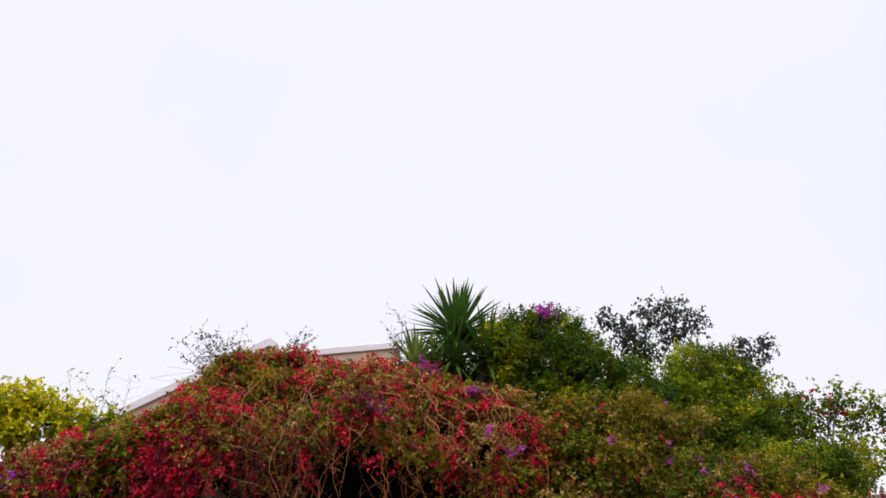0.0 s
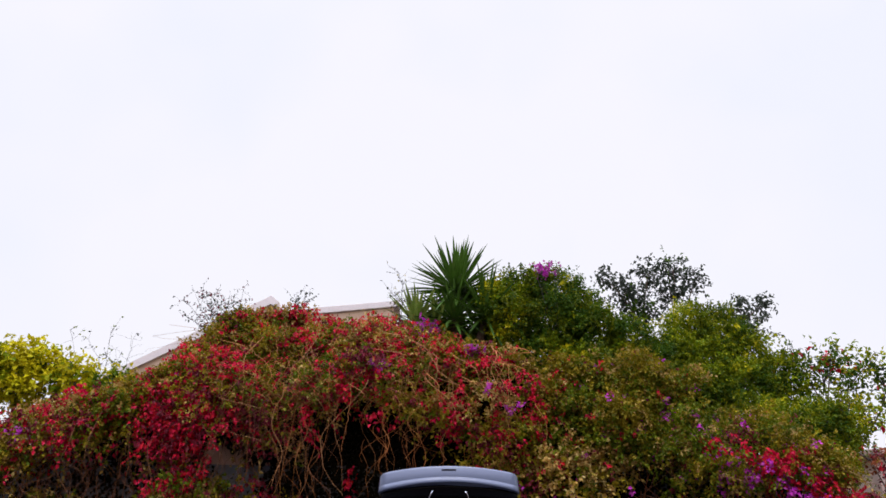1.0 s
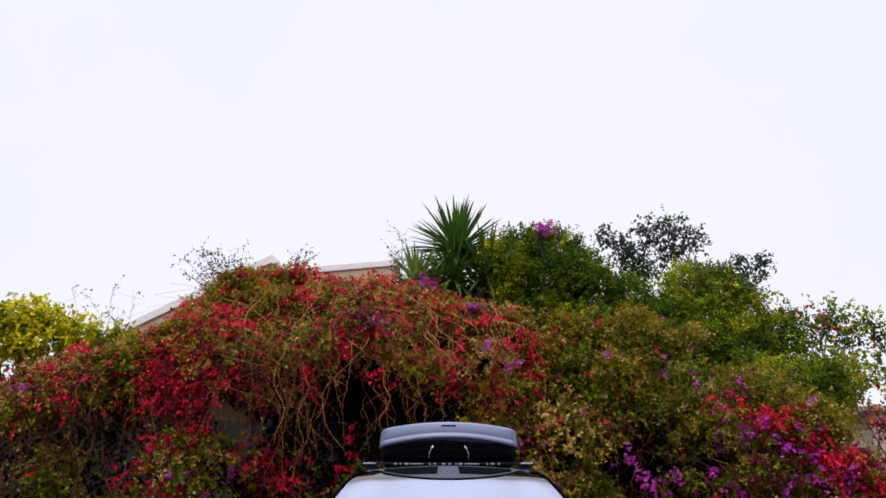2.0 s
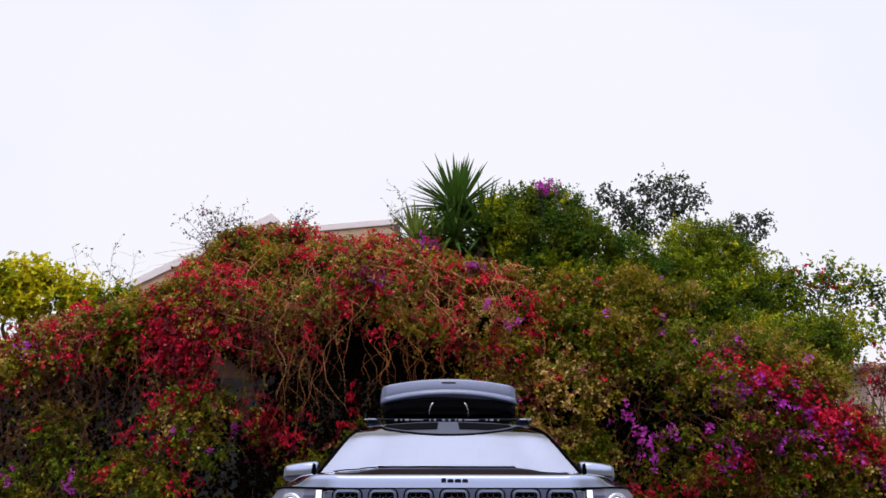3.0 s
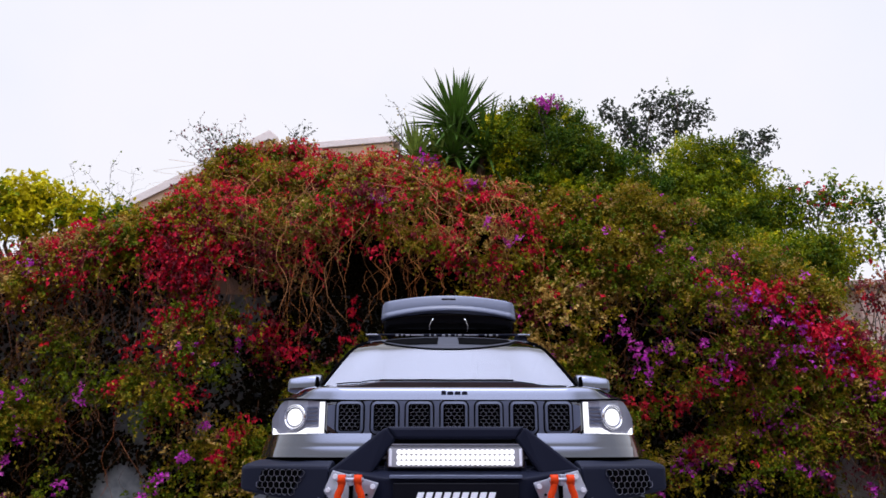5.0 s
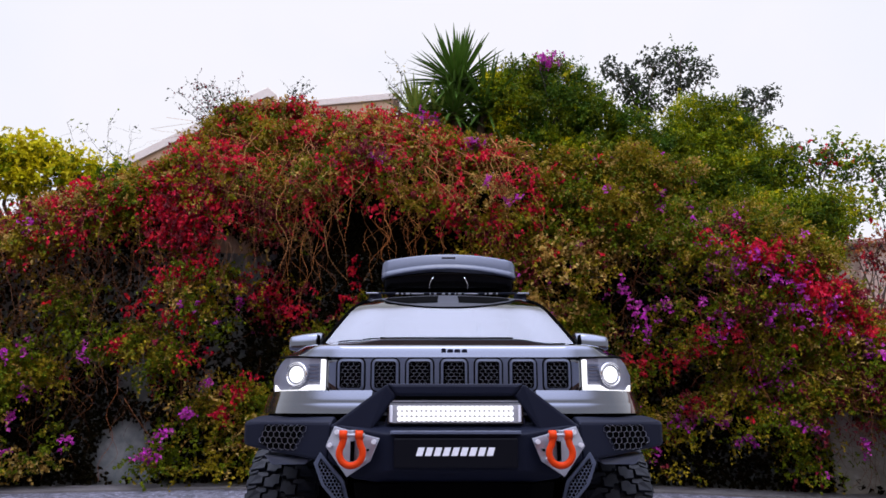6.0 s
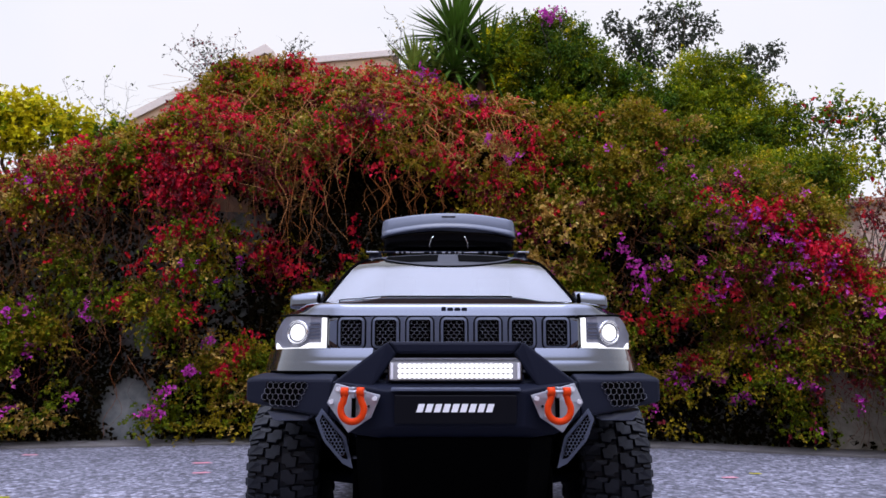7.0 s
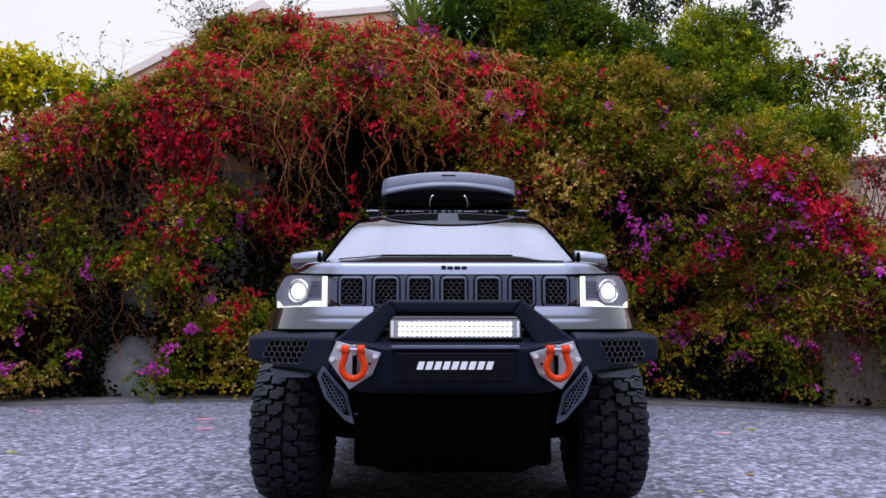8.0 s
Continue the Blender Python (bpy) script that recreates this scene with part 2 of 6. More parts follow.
def part(name, bm, mat, parent, label="", smooth=False):
    """One mesh object under a thing or a part, from a bmesh or a mesh."""
    if isinstance(bm, bpy.types.Mesh):
        me = bm
    else:
        me = bpy.data.meshes.new(name)
        bmesh.ops.recalc_face_normals(bm, faces=bm.faces[:])
        if smooth:
            for f in bm.faces:
                f.smooth = True
        bm.to_mesh(me)
        bm.free()
    if not me.materials:
        me.materials.append(mat)
    ob = new(name, me)
    ob.parent = parent
    if parent is not None and parent.parent is None and parent.get("world_parts"):
        ob.location = -Vector(parent.location)
    if label:
        tagged(ob, label)
    return ob


def thing(name, label, category, m=None, kind="", group=""):
    ob = new(name)
    ob.empty_display_size = 0.2
    ob.matrix_world = m or Matrix()
    return tagged(ob, label, category, group, kind)


def plant(name, label, category, base, kind=""):
    """A thing at its base whose parts are given in world metres."""
    ob = thing(name, label, category, pose(*base), kind)
    ob["world_parts"] = 1
    return ob


def setting(name, bm, mat, label, category):
    return tagged(part(name, bm, mat, None), label, category, kind="structure")


def hull(points, bevel=0.0):
    bm = bmesh.new()
    vs = [bm.verts.new(p) for p in points]
    out = bmesh.ops.convex_hull(bm, input=vs)
    junk = [g for g in out["geom_interior"] + out["geom_unused"] if isinstance(g, bmesh.types.BMVert)]
    if junk:
        bmesh.ops.delete(bm, geom=list(set(junk)), context="VERTS")
    bmesh.ops.dissolve_limit(bm, angle_limit=0.02, verts=bm.verts[:], edges=bm.edges[:])
    if bevel:
        bmesh.ops.bevel(bm, geom=bm.edges[:], offset=bevel, segments=2, affect="EDGES", profile=0.5, clamp_overlap=True)
    return bm


def box(cx, cy, cz, sx, sy, sz, bevel=0.0):
    return hull([(cx + i * sx / 2, cy + j * sy / 2, cz + k * sz / 2) for i in (-1, 1) for j in (-1, 1) for k in (-1, 1)], bevel)


def prism(poly, depth, bevel=0.0):
    """A plate: a polygon of 3D points, thickened backwards along +y."""
    bm = bmesh.new()
    a = [bm.verts.new(p) for p in poly]
    b = [bm.verts.new((p[0], p[1] + depth, p[2])) for p in poly]
    bm.faces.new(a)
    bm.faces.new(b[::-1])
    n = len(poly)
    for i in range(n):
        bm.faces.new((a[i], b[i], b[(i + 1) % n], a[(i + 1) % n]))
    if bevel:
        bmesh.ops.bevel(bm, geom=bm.edges[:], offset=bevel, segments=2, affect="EDGES", profile=0.5, clamp_overlap=True)
    return bm


def join(*bms):
    """Several bmeshes as one part."""
    me = bpy.data.meshes.new("joined")
    out = bmesh.new()
    for b in bms:
        b.to_mesh(me)
        out.from_mesh(me)
        b.free()
    bpy.data.meshes.remove(me)
    return out


def sheet(p, thick):
    """A curved panel of that thickness from a grid of points; its back lies on the side away from the grid's normal."""
    p = np.asarray(p, float)
    nu, nv = p.shape[:2]
    du, dv = np.gradient(p, axis=0), np.gradient(p, axis=1)
    nrm = np.cross(du, dv)
    nrm /= np.linalg.norm(nrm, axis=2, keepdims=True) + 1e-12
    bm = bmesh.new()
    rim = []
    f = [[bm.verts.new(p[i, j]) for j in range(nv)] for i in range(nu)]
    b = [[bm.verts.new(p[i, j] - thick * nrm[i, j]) for j in range(nv)] for i in range(nu)]
    for i in range(nu - 1):
        for j in range(nv - 1):
            bm.faces.new((f[i][j], f[i + 1][j], f[i + 1][j + 1], f[i][j + 1]))
            bm.faces.new((b[i][j], b[i][j + 1], b[i + 1][j + 1], b[i + 1][j]))
    for i in range(nu - 1):
        for j in (0, nv - 1):
            rim.append(bm.faces.new((f[i][j], b[i][j], b[i + 1][j], f[i + 1][j])))
    for j in range(nv - 1):
        for i in (0, nu - 1):
            rim.append(bm.faces.new((f[i][j], f[i][j + 1], b[i][j + 1], b[i][j])))
    for face in rim:
        for e in face.edges:
            e.smooth = False
    return bm


def loft(rings, smooth=True):
    """A closed skin over rings of equal length, capped at both ends."""
    bm = bmesh.new()
    rows = [[bm.verts.new(p) for p in ring] for ring in rings]
    n = len(rows[0])
    for a, b in zip(rows, rows[1:]):
        for i in range(n):
            fc = bm.faces.new((a[i], a[(i + 1) % n], b[(i + 1) % n], b[i]))
            fc.smooth = smooth
    bm.faces.new(rows[0][::-1])
    bm.faces.new(rows[-1])
    return bm


def tube(path, r, sides=8, closed=False):
    """A round bar along a path; r may be a list."""
    path = [Vector(p) for p in path]
    n = len(path)
    rings = []
    for i, p in enumerate(path):
        a = path[(i - 1) % n] if closed or i else p
        b = path[(i + 1) % n] if closed or i < n - 1 else p
        t = (b - a).normalized()
        s = t.orthogonal() if i == 0 else s - t * s.dot(t)
        s.normalize()
        u = t.cross(s)
        rr = r[i] if isinstance(r, (list, tuple)) else r
        rings.append([p + rr * (math.cos(2 * math.pi * k / sides) * s + math.sin(2 * math.pi * k / sides) * u) for k in range(sides)])
    if not closed:
        return loft(rings)
    bm = bmesh.new()
    rows = [[bm.verts.new(p) for p in ring] for ring in rings]
    for i in range(n):
        a, b = rows[i], rows[(i + 1) % n]
        for k in range(sides):
            bm.faces.new((a[k], a[(k + 1) % sides], b[(k + 1) % sides], b[k])).smooth = True
    return bm


def disc(cx, cy, cz, r, depth, sides=20):
    """A short cylinder that faces -y."""
    ring = lambda y: [(cx + r * math.cos(2 * math.pi * k / sides), y, cz + r * math.sin(2 * math.pi * k / sides)) for k in range(sides)]
    return loft([ring(cy), ring(cy + depth)], False)


def rounded(w, h, r, k=4):
    """A rounded rectangle round the origin, as x, z pairs."""
    out = []
    for sx, sz, a0 in ((1, 1, 0), (-1, 1, 90), (-1, -1, 180), (1, -1, 270)):
        for i in range(k + 1):
            a = radians(a0 + 90 * i / k)
            out.append((sx * (w / 2 - r) + r * math.cos(a), sz * (h / 2 - r) + r * math.sin(a)))
    return out


def frame_ring(w, h, r, wide, cx, cy, cz, depth):
    """A rounded rectangular frame that faces -y."""
    o, i = rounded(w, h, r), rounded(w - 2 * wide, h - 2 * wide, max(0.004, r - wide))
    bm = bmesh.new()
    rows = [[bm.verts.new((cx + x, cy + dy, cz + z)) for x, z in loop] for loop, dy in ((o, depth), (o, 0.003), (i, 0), (i, depth))]
    n = len(o)
    for a in range(4):
        p, q = rows[a], rows[(a + 1) % 4]
        for k in range(n):
            bm.faces.new((p[k], p[(k + 1) % n], q[(k + 1) % n], q[k]))
    return bm


def honeycomb(inside, x0, x1, z0, z1, pitch, wall, depth, at=lambda x, z: 0.0):
    """A sheet of hexagonal cells, kept where inside(x, z) holds."""
    bm = bmesh.new()
    row, z = 0, z0
    while z <= z1:
        x = x0 + (row % 2) * pitch / 2
        while x <= x1:
            if inside(x, z):
                loops = []
                for rad, dy in ((pitch / math.sqrt(3), 0), (pitch / math.sqrt(3) - wall, 0), (pitch / math.sqrt(3) - wall, depth)):
                    loops.append([bm.verts.new((x + rad * math.sin(k * math.pi / 3), at(x, z) + dy, z + rad * math.cos(k * math.pi / 3))) for k in range(6)])
                for a, b in zip(loops, loops[1:]):
                    for k in range(6):
                        bm.faces.new((a[k], a[(k + 1) % 6], b[(k + 1) % 6], b[k]))
            x += pitch
        z += pitch * math.sqrt(3) / 2
        row += 1
    return bm


def unit(v):
    return v / (np.linalg.norm(v, axis=-1, keepdims=True) + 1e-9)


RNG = np.random.default_rng(7)


def leaf_mesh(name, pos, axis, face, length, width, fold=0.25):
    """Many small folded leaves: base, two sides, tip."""
    axis = unit(axis)
    side = unit(np.cross(axis, face))
    up = np.cross(side, axis)
    l, w = length[:, None], width[:, None]
    mid = pos + axis * l * 0.45
    verts = np.stack([pos, mid + side * w / 2 + up * w * fold, pos + axis * l - up * l * 0.12, mid - side * w / 2 + up * w * fold], 1).reshape(-1, 3)
    i = np.arange(len(pos))[:, None] * 4
    return mesh_np(name, verts, np.concatenate([i + [0, 1, 2], i + [0, 2, 3]], 0))


def tubes_mesh(name, paths, radii, sides=3):
    """Many thin stems in one mesh: paths is an array (stems, points, 3)."""
    paths = np.asarray(paths, float)
    n, k = paths.shape[:2]
    t = unit(np.gradient(paths, axis=1))
    s = unit(np.cross(t, np.array([0.3, 0.9, 0.31])))
    u = np.cross(t, s)
    ang = 2 * np.pi * np.arange(sides) / sides
    taper = np.linspace(1, 0.45, k)[None, :, None, None]
    r = np.asarray(radii)[:, None, None, None] * taper
    v = paths[:, :, None] + r * (np.cos(ang)[:, None] * s[:, :, None] + np.sin(ang)[:, None] * u[:, :, None])
    a = np.arange(n)[:, None, None] * k * sides + np.arange(k - 1)[None, :, None] * sides
    q = np.arange(sides)[None, None]
    q2 = (q + 1) % sides
    f = np.stack([a + q, a + q2, a + sides + q2, a + sides + q], -1).reshape(-1, 4)
    return mesh_np(name, v.reshape(-1, 3), f, True)


# ---- the setting ----
WALL_X = (-16, -12, -5.2, -2.4, 0, 2.5, 3.6, 4.7, 9, 14)
WALL_Y = (6.2, 7.2, 8.82, 9.37, 9.4, 8.95, 8.4, 7.9, 5.9, 3.6)
TOP_X = (-16, -8, -5.25, -4.56, -4.25, -3.92, -3.7, -3.45, -3.26, -3.08, -2.85, -2.5, -2.1, -1.6, -1.13, -0.66, -0.19, 0.12, 0.49, 1.0, 2.0, 2.56, 2.99, 3.31, 3.62, 3.95, 4.10, 4.22, 4.34, 4.5, 5.0, 6.0, 14)
TOP_Z = (2.9, 3.0, 3.22, 3.40, 3.48, 3.60, 3.76, 4.04, 4.36, 4.64, 4.90, 5.03, 4.97, 4.86, 4.80, 4.76, 4.66, 4.5, 4.28, 4.14, 4.1, 3.98, 3.70, 3.3, 2.92, 2.60, 2.38, 2.08, 1.80, 1.64, 1.55, 1.5, 1.5)


def wall_y(x):
    return np.interp(x, WALL_X, WALL_Y)


def top_z(x):
    return np.interp(x, TOP_X, TOP_Z)


def front_y(x, z):
    """The hedge's face: half a metre before the wall and leaning back above it; the creeper mound overhangs a deep recess."""
    def hump(v, a, b, soft):
        return np.clip((v - a) / soft + 0.5, 0, 1) * np.clip((b - v) / soft + 0.5, 0, 1)
    recess = 0.44 * hump(x, -2.3, 0.25, 0.5) * hump(z, 0.9, 3.0, 0.5) + 0.30 * hump(x, -4.7, -3.5, 0.4) * hump(z, 1.6, 2.5, 0.4)
    recess = recess + 0.26 * hump(x, 1.8, 3.4, 0.5) * hump(z, 0.15, 1.5, 0.4)
    mound = 0.38 * hump(x, -3.0, 1.2, 0.8) * hump(z, 3.15, 4.3, 0.7) + 0.24 * hump(x, 2.5, 3.95, 0.5) * hump(z, 1.65, 2.7, 0.4)
    return wall_y(x) - 0.55 + 0.35 * np.maximum(0, z - 2.8) + recess - mound


def ground():
    bm = bmesh.new()
    vs = [bm.verts.new(p) for p in ((-400, -400, 0), (400, -400, 0), (400, 400, 0), (-400, 400, 0))]
    bm.faces.new(vs)
    return setting("ground", bm, ASPHALT, "worn grey asphalt yard with pale stone chippings", "ground")


def ribbon(offset0, offset1, z0, z1, xs):
    """A solid strip that follows the wall's line, from one distance before it to another."""
    rings = []
    for x in xs:
        y = float(wall_y(x))
        rings.append([(x, y - offset0, z0), (x, y - offset1, z0), (x, y - offset1, z1), (x, y - offset0, z1)])
    return loft(rings, False)


XS = [-15.5 + 0.5 * i for i in range(59)]
ground()
setting("pavement", ribbon(0.72, -0.05, -0.05, 0.022, XS), STRIP, "narrow pale concrete gutter strip along the wall foot", "pavement")


def retaining_wall():
    rings = []
    for x in XS:
        y, h = float(wall_y(x)), float(min(2.85, top_z(x) - 0.25))
        rings.append([(x, y, 0.0), (x, y + 0.35, 0.0), (x, y + 0.35, h), (x, y + 0.04, h)])
    return setting("wall_retaining", loft(rings, False), CONCRETE, "weathered grey retaining wall half hidden by climbing plants", "wall")


retaining_wall()
setting("wall_end", ribbon(0.07, -0.02, 0.0, 1.55, [4.12 + 0.4 * i for i in range(8)]), PIER, "pale weathered rendered wall end behind straggling creeper", "wall")
# unseen wall added behind the camera to block low sky and shape reflections
setting("wall_unseen_rear", hull([(x, y, z) for x in (-26, 26) for y in (-9.4, -9.0) for z in (0, 6.0)]), REARWALL, "unseen brown wall added to darken reflections and low sky", "wall")


def parapet():
    """Beige rendered upper course that shows through the creeper."""
    rings = []
    for x in [-3.3 + 0.4 * i for i in range(5)]:
        y, h = float(wall_y(x)), float(min(3.35, top_z(x) - 0.2))
        rings.append([(x, y + 0.06, 2.85), (x, y + 0.33, 2.85), (x, y + 0.33, h), (x, y + 0.06, h)])
    return setting("wall_parapet", loft(rings, False), RENDER, "beige rendered parapet above the retaining wall", "wall")


parapet()


def bank():
    """Garden soil behind the wall, rising to the plants' roots and level behind."""
    p = np.zeros((118, 12, 3))
    for i, x in enumerate(np.linspace(-15.5, 13.5, 118)):
        zt = float(top_z(x)) - (0.4 if x < 2 else 0.22)
        z0 = min(2.7, zt - 0.2)
        y0 = float(wall_y(x)) + 0.34
        for j, f in enumerate(np.linspace(0, 1, 8)):
            z = z0 + (zt - z0) * f
            y = max(y0, float(front_y(x, z)) + 0.45)
            p[i, j] = (x, y + 0.07 * noise.noise((x * 2, z * 2, 1)), z)
        for j, d in enumerate((0.8, 2.5, 8, 24)):
            p[i, 8 + j] = (x, p[i, 7, 1] + d, zt + 0.05 * noise.noise((x, d, 3)) - 0.04 * j)
    return setting("ground_bank", sheet(p, -0.15), EARTH, "dark planted soil bank above the wall", "ground")


bank()

# ---- climbing plants ----
RED_WEST = ((-4.32, 3.51, 0.16, 0.07), (-4.62, 3.33, 0.14, 0.06), (-4.28, 3.0, 0.14, 0.06), (-3.48, 3.53, 0.18, 0.27), (-3.2, 3.22, 0.17, 0.27), (-3.19, 3.92, 0.15, 0.11), (-3.31, 4.26, 0.1, 0.1),
            (-2.86, 4.2, 0.13, 0.08), (-2.9, 2.83, 0.17, 0.24), (-2.91, 2.58, 0.15, 0.15), (-3.32, 2.46, 0.16, 0.09), (-3.37, 2.2, 0.14, 0.08), (-3.69, 2.09, 0.12, 0.08), (-3.08, 1.91, 0.15, 0.13),
            (-3.74, 1.6, 0.07, 0.1), (-2.92, 1.51, 0.13, 0.09), (-2.29, 1.3, 0.09, 0.08), (-2.43, 1.07, 0.08, 0.07), (-2.52, 0.84, 0.07, 0.11), (-2.2, 2.3, 0.13, 0.12),
            (-4.37, 2.89, 0.1, 0.05), (-1.85, 2.12, 0.12, 0.17), (-2.06, 2.23, 0.08, 0.13))
RED_CREST = ((-2.07, 4.91, 0.25, 0.07), (-1.67, 4.83, 0.29, 0.07), (-1.24, 4.75, 0.19, 0.07), (-0.93, 4.76, 0.19, 0.07), (-0.61, 4.7, 0.17, 0.07), (-0.59, 4.27, 0.19, 0.16), (-1.27, 4.5, 0.12, 0.09),
             (-1.87, 4.45, 0.16, 0.1), (-2.63, 4.12, 0.16, 0.1), (-2.43, 3.9, 0.18, 0.11), (-2.75, 3.86, 0.14, 0.11), (-2.19, 4.64, 0.14, 0.09), (-1.16, 3.56, 0.1, 0.11), (-1.65, 3.32, 0.1, 0.15),
             (-1.59, 3.1, 0.08, 0.1), (-0.78, 3.3, 0.07, 0.08))
RED_BROW = ((-2.8, 3.31, 0.15, 0.15), (-2.49, 3.24, 0.14, 0.12), (-1.13, 2.63, 0.07, 0.11), (-1.14, 2.23, 0.08, 0.15), (-0.87, 3.78, 0.13, 0.1), (-1.37, 3.86, 0.13, 0.08), (0.09, 4.14, 0.13, 0.11),
            (0.53, 3.95, 0.2, 0.08), (0.99, 3.78, 0.11, 0.08), (0.19, 3.52, 0.08, 0.18), (0.11, 3.22, 0.11, 0.11), (1.06, 3.51, 0.05, 0.14), (1.16, 3.27, 0.05, 0.13), (0.79, 3.57, 0.05, 0.12),
            (-0.11, 4.41, 0.1, 0.09))
RED = RED_WEST + RED_CREST + RED_BROW
RED_EAST = ((2.95, 2.77, 0.11, 0.05), (3.14, 2.7, 0.12, 0.05), (3.34, 2.58, 0.1, 0.07), (3.44, 2.47, 0.14, 0.11), (3.61, 2.24, 0.12, 0.09), (3.77, 2.09, 0.11, 0.11), (3.81, 1.94, 0.08, 0.08),
            (4.02, 2.01, 0.1, 0.07), (3.95, 1.67, 0.09, 0.08), (4.21, 1.81, 0.12, 0.09), (4.01, 2.16, 0.1, 0.09), (4.27, 1.64, 0.08, 0.07))
WINE_EAST = ((3.88, 0.89, 0.09, 0.12), (3.83, 0.65, 0.07, 0.08), (4.09, 0.75, 0.08, 0.06), (4.38, 1.03, 0.1, 0.23), (4.3, 1.18, 0.08, 0.11))
MAGENTA = ((-0.26, 4.63, 0.14, 0.12), (-0.83, 3.95, 0.11, 0.04), (0.34, 4.19, 0.1, 0.06), (0.85, 3.34, 0.1, 0.05), (0.55, 3.6, 0.03, 0.05), (2.64, 3.25, 0.06, 0.06), (2.6, 3.4, 0.04, 0.05),
           (2.9, 2.94, 0.16, 0.06), (3.15, 2.42, 0.09, 0.09), (3.36, 2.37, 0.12, 0.05), (3.44, 2.25, 0.11, 0.05), (3.67, 2.17, 0.08, 0.09), (3.93, 1.82, 0.08, 0.08), (4.11, 1.65, 0.08, 0.07),
           (4.22, 1.44, 0.09, 0.08), (4.23, 1.15, 0.1, 0.05), (2.05, 2.21, 0.1, 0.08), (2.21, 1.99, 0.19, 0.12), (2.34, 1.79, 0.06, 0.09), (2.48, 1.99, 0.05, 0.05))
MAGENTA_EAST = ((2.95, 1.83, 0.07, 0.06), (2.94, 1.64, 0.05, 0.09), (3.39, 1.77, 0.05, 0.05), (3.58, 1.92, 0.04, 0.04), (3.38, 1.25, 0.12, 0.05), (3.53, 1.15, 0.04, 0.04), (2.86, 2.38, 0.05, 0.04),
                (3.26, 1.07, 0.09, 0.04), (3.52, 1.36, 0.08, 0.04), (2.78, 1.99, 0.04, 0.04), (2.96, 2.67, 0.11, 0.04), (3.08, 2.55, 0.1, 0.04), (3.32, 2.48, 0.1, 0.04), (3.69, 1.93, 0.06, 0.06),
                (-4.77, 2.98, 0.06, 0.05), (-4.67, 1.58, 0.05, 0.06), (-4.82, 1.51, 0.04, 0.04), (-4.11, 1.52, 0.05, 0.04), (-4.64, 1.13, 0.04, 0.09), (-2.93, 0.81, 0.04, 0.05), (-2.41, 2.13, 0.04, 0.03),
                (-2.71, 1.15, 0.03, 0.04))
MAGENTA_LOW = ((2.62, 0.84, 0.06, 0.04), (2.67, 0.73, 0.06, 0.05), (3.01, 0.7, 0.07, 0.06), (3.21, 0.58, 0.07, 0.06), (3.14, 0.81, 0.04, 0.04), (3.59, 0.82, 0.11, 0.05), (3.69, 0.7, 0.06, 0.06),
               (4.14, 0.56, 0.05, 0.05), (2.4, 0.41, 0.1, 0.05), (2.86, 0.77, 0.04, 0.04), (-4.16, 0.55, 0.04, 0.04), (-4.79, 0.45, 0.04, 0.04), (-4.77, 0.82, 0.05, 0.03), (-2.94, 0.81, 0.04, 0.04),
               (-3.36, 0.37, 0.08, 0.05), (-3.09, 0.65, 0.08, 0.04), (-3.2, 0.38, 0.05, 0.04))
SCARLET = ((2.82, 1.75, 0.07, 0.07), (3.09, 1.69, 0.09, 0.07), (2.73, 1.38, 0.11, 0.08), (2.46, 1.46, 0.06, 0.05), (2.25, 1.42, 0.08, 0.06), (2.26, 1.27, 0.06, 0.06), (2.81, 0.92, 0.13, 0.06),
           (2.79, 1.59, 0.04, 0.06), (2.08, 1.44, 0.05, 0.05), (2.9, 1.5, 0.04, 0.04), (2.82, 0.89, 0.1, 0.06))
BARE_WEST = ((-3.69, 0.36, 0.36, 0.34), (-3.08, 1.11, 0.25, 0.15), (-3.33, 1.97, 0.26, 0.2), (-3.79, 1.34, 0.2, 0.27), (-4.9, 2.2, 0.5, 0.3), (-4, 2.3, 0.35, 0.25),
        (-4.85, 1.8, 0.5, 0.25), (-2.68, 2.9, 0.28, 0.33), (-4.75, 0.5, 0.2, 0.3), (-4.05, 0.45, 0.18, 0.35), (-3.8, 2.45, 0.22, 0.2), (-4.6, 0.75, 0.25, 0.25),
        (-2.9, 0.3, 0.2, 0.1))
BARE_MID = ((-1.8, 2.65, 0.22, 0.28), (-1.25, 2.4, 0.25, 0.3), (-0.86, 2.95, 0.24, 0.43), (-1.5, 2.66, 0.25, 0.45), (-0.35, 2.5, 0.3, 0.35), (-1.2, 3.2, 0.2, 0.22), (-0.5, 3.1, 0.3, 0.22), (0.1, 2.8, 0.25, 0.2),
        (-1.1, 3, 0.35, 0.4))
BARE_EAST = ((4.03, 0.28, 0.23, 0.31), (2.1, 1.9, 0.2, 0.14), (1.95, 1.05, 0.25, 0.2), (1.7, 0.4, 0.22, 0.22), (2.4, 0.42, 0.2, 0.15), (2.95, 0.55, 0.16, 0.2), (2.25, 1.45, 0.2, 0.13), (3.4, 0.5, 0.2, 0.2),
        (4.3, 0.35, 0.25, 0.42), (2.3, 2.12, 0.19, 0.1), (2.6, 0.35, 0.3, 0.15))
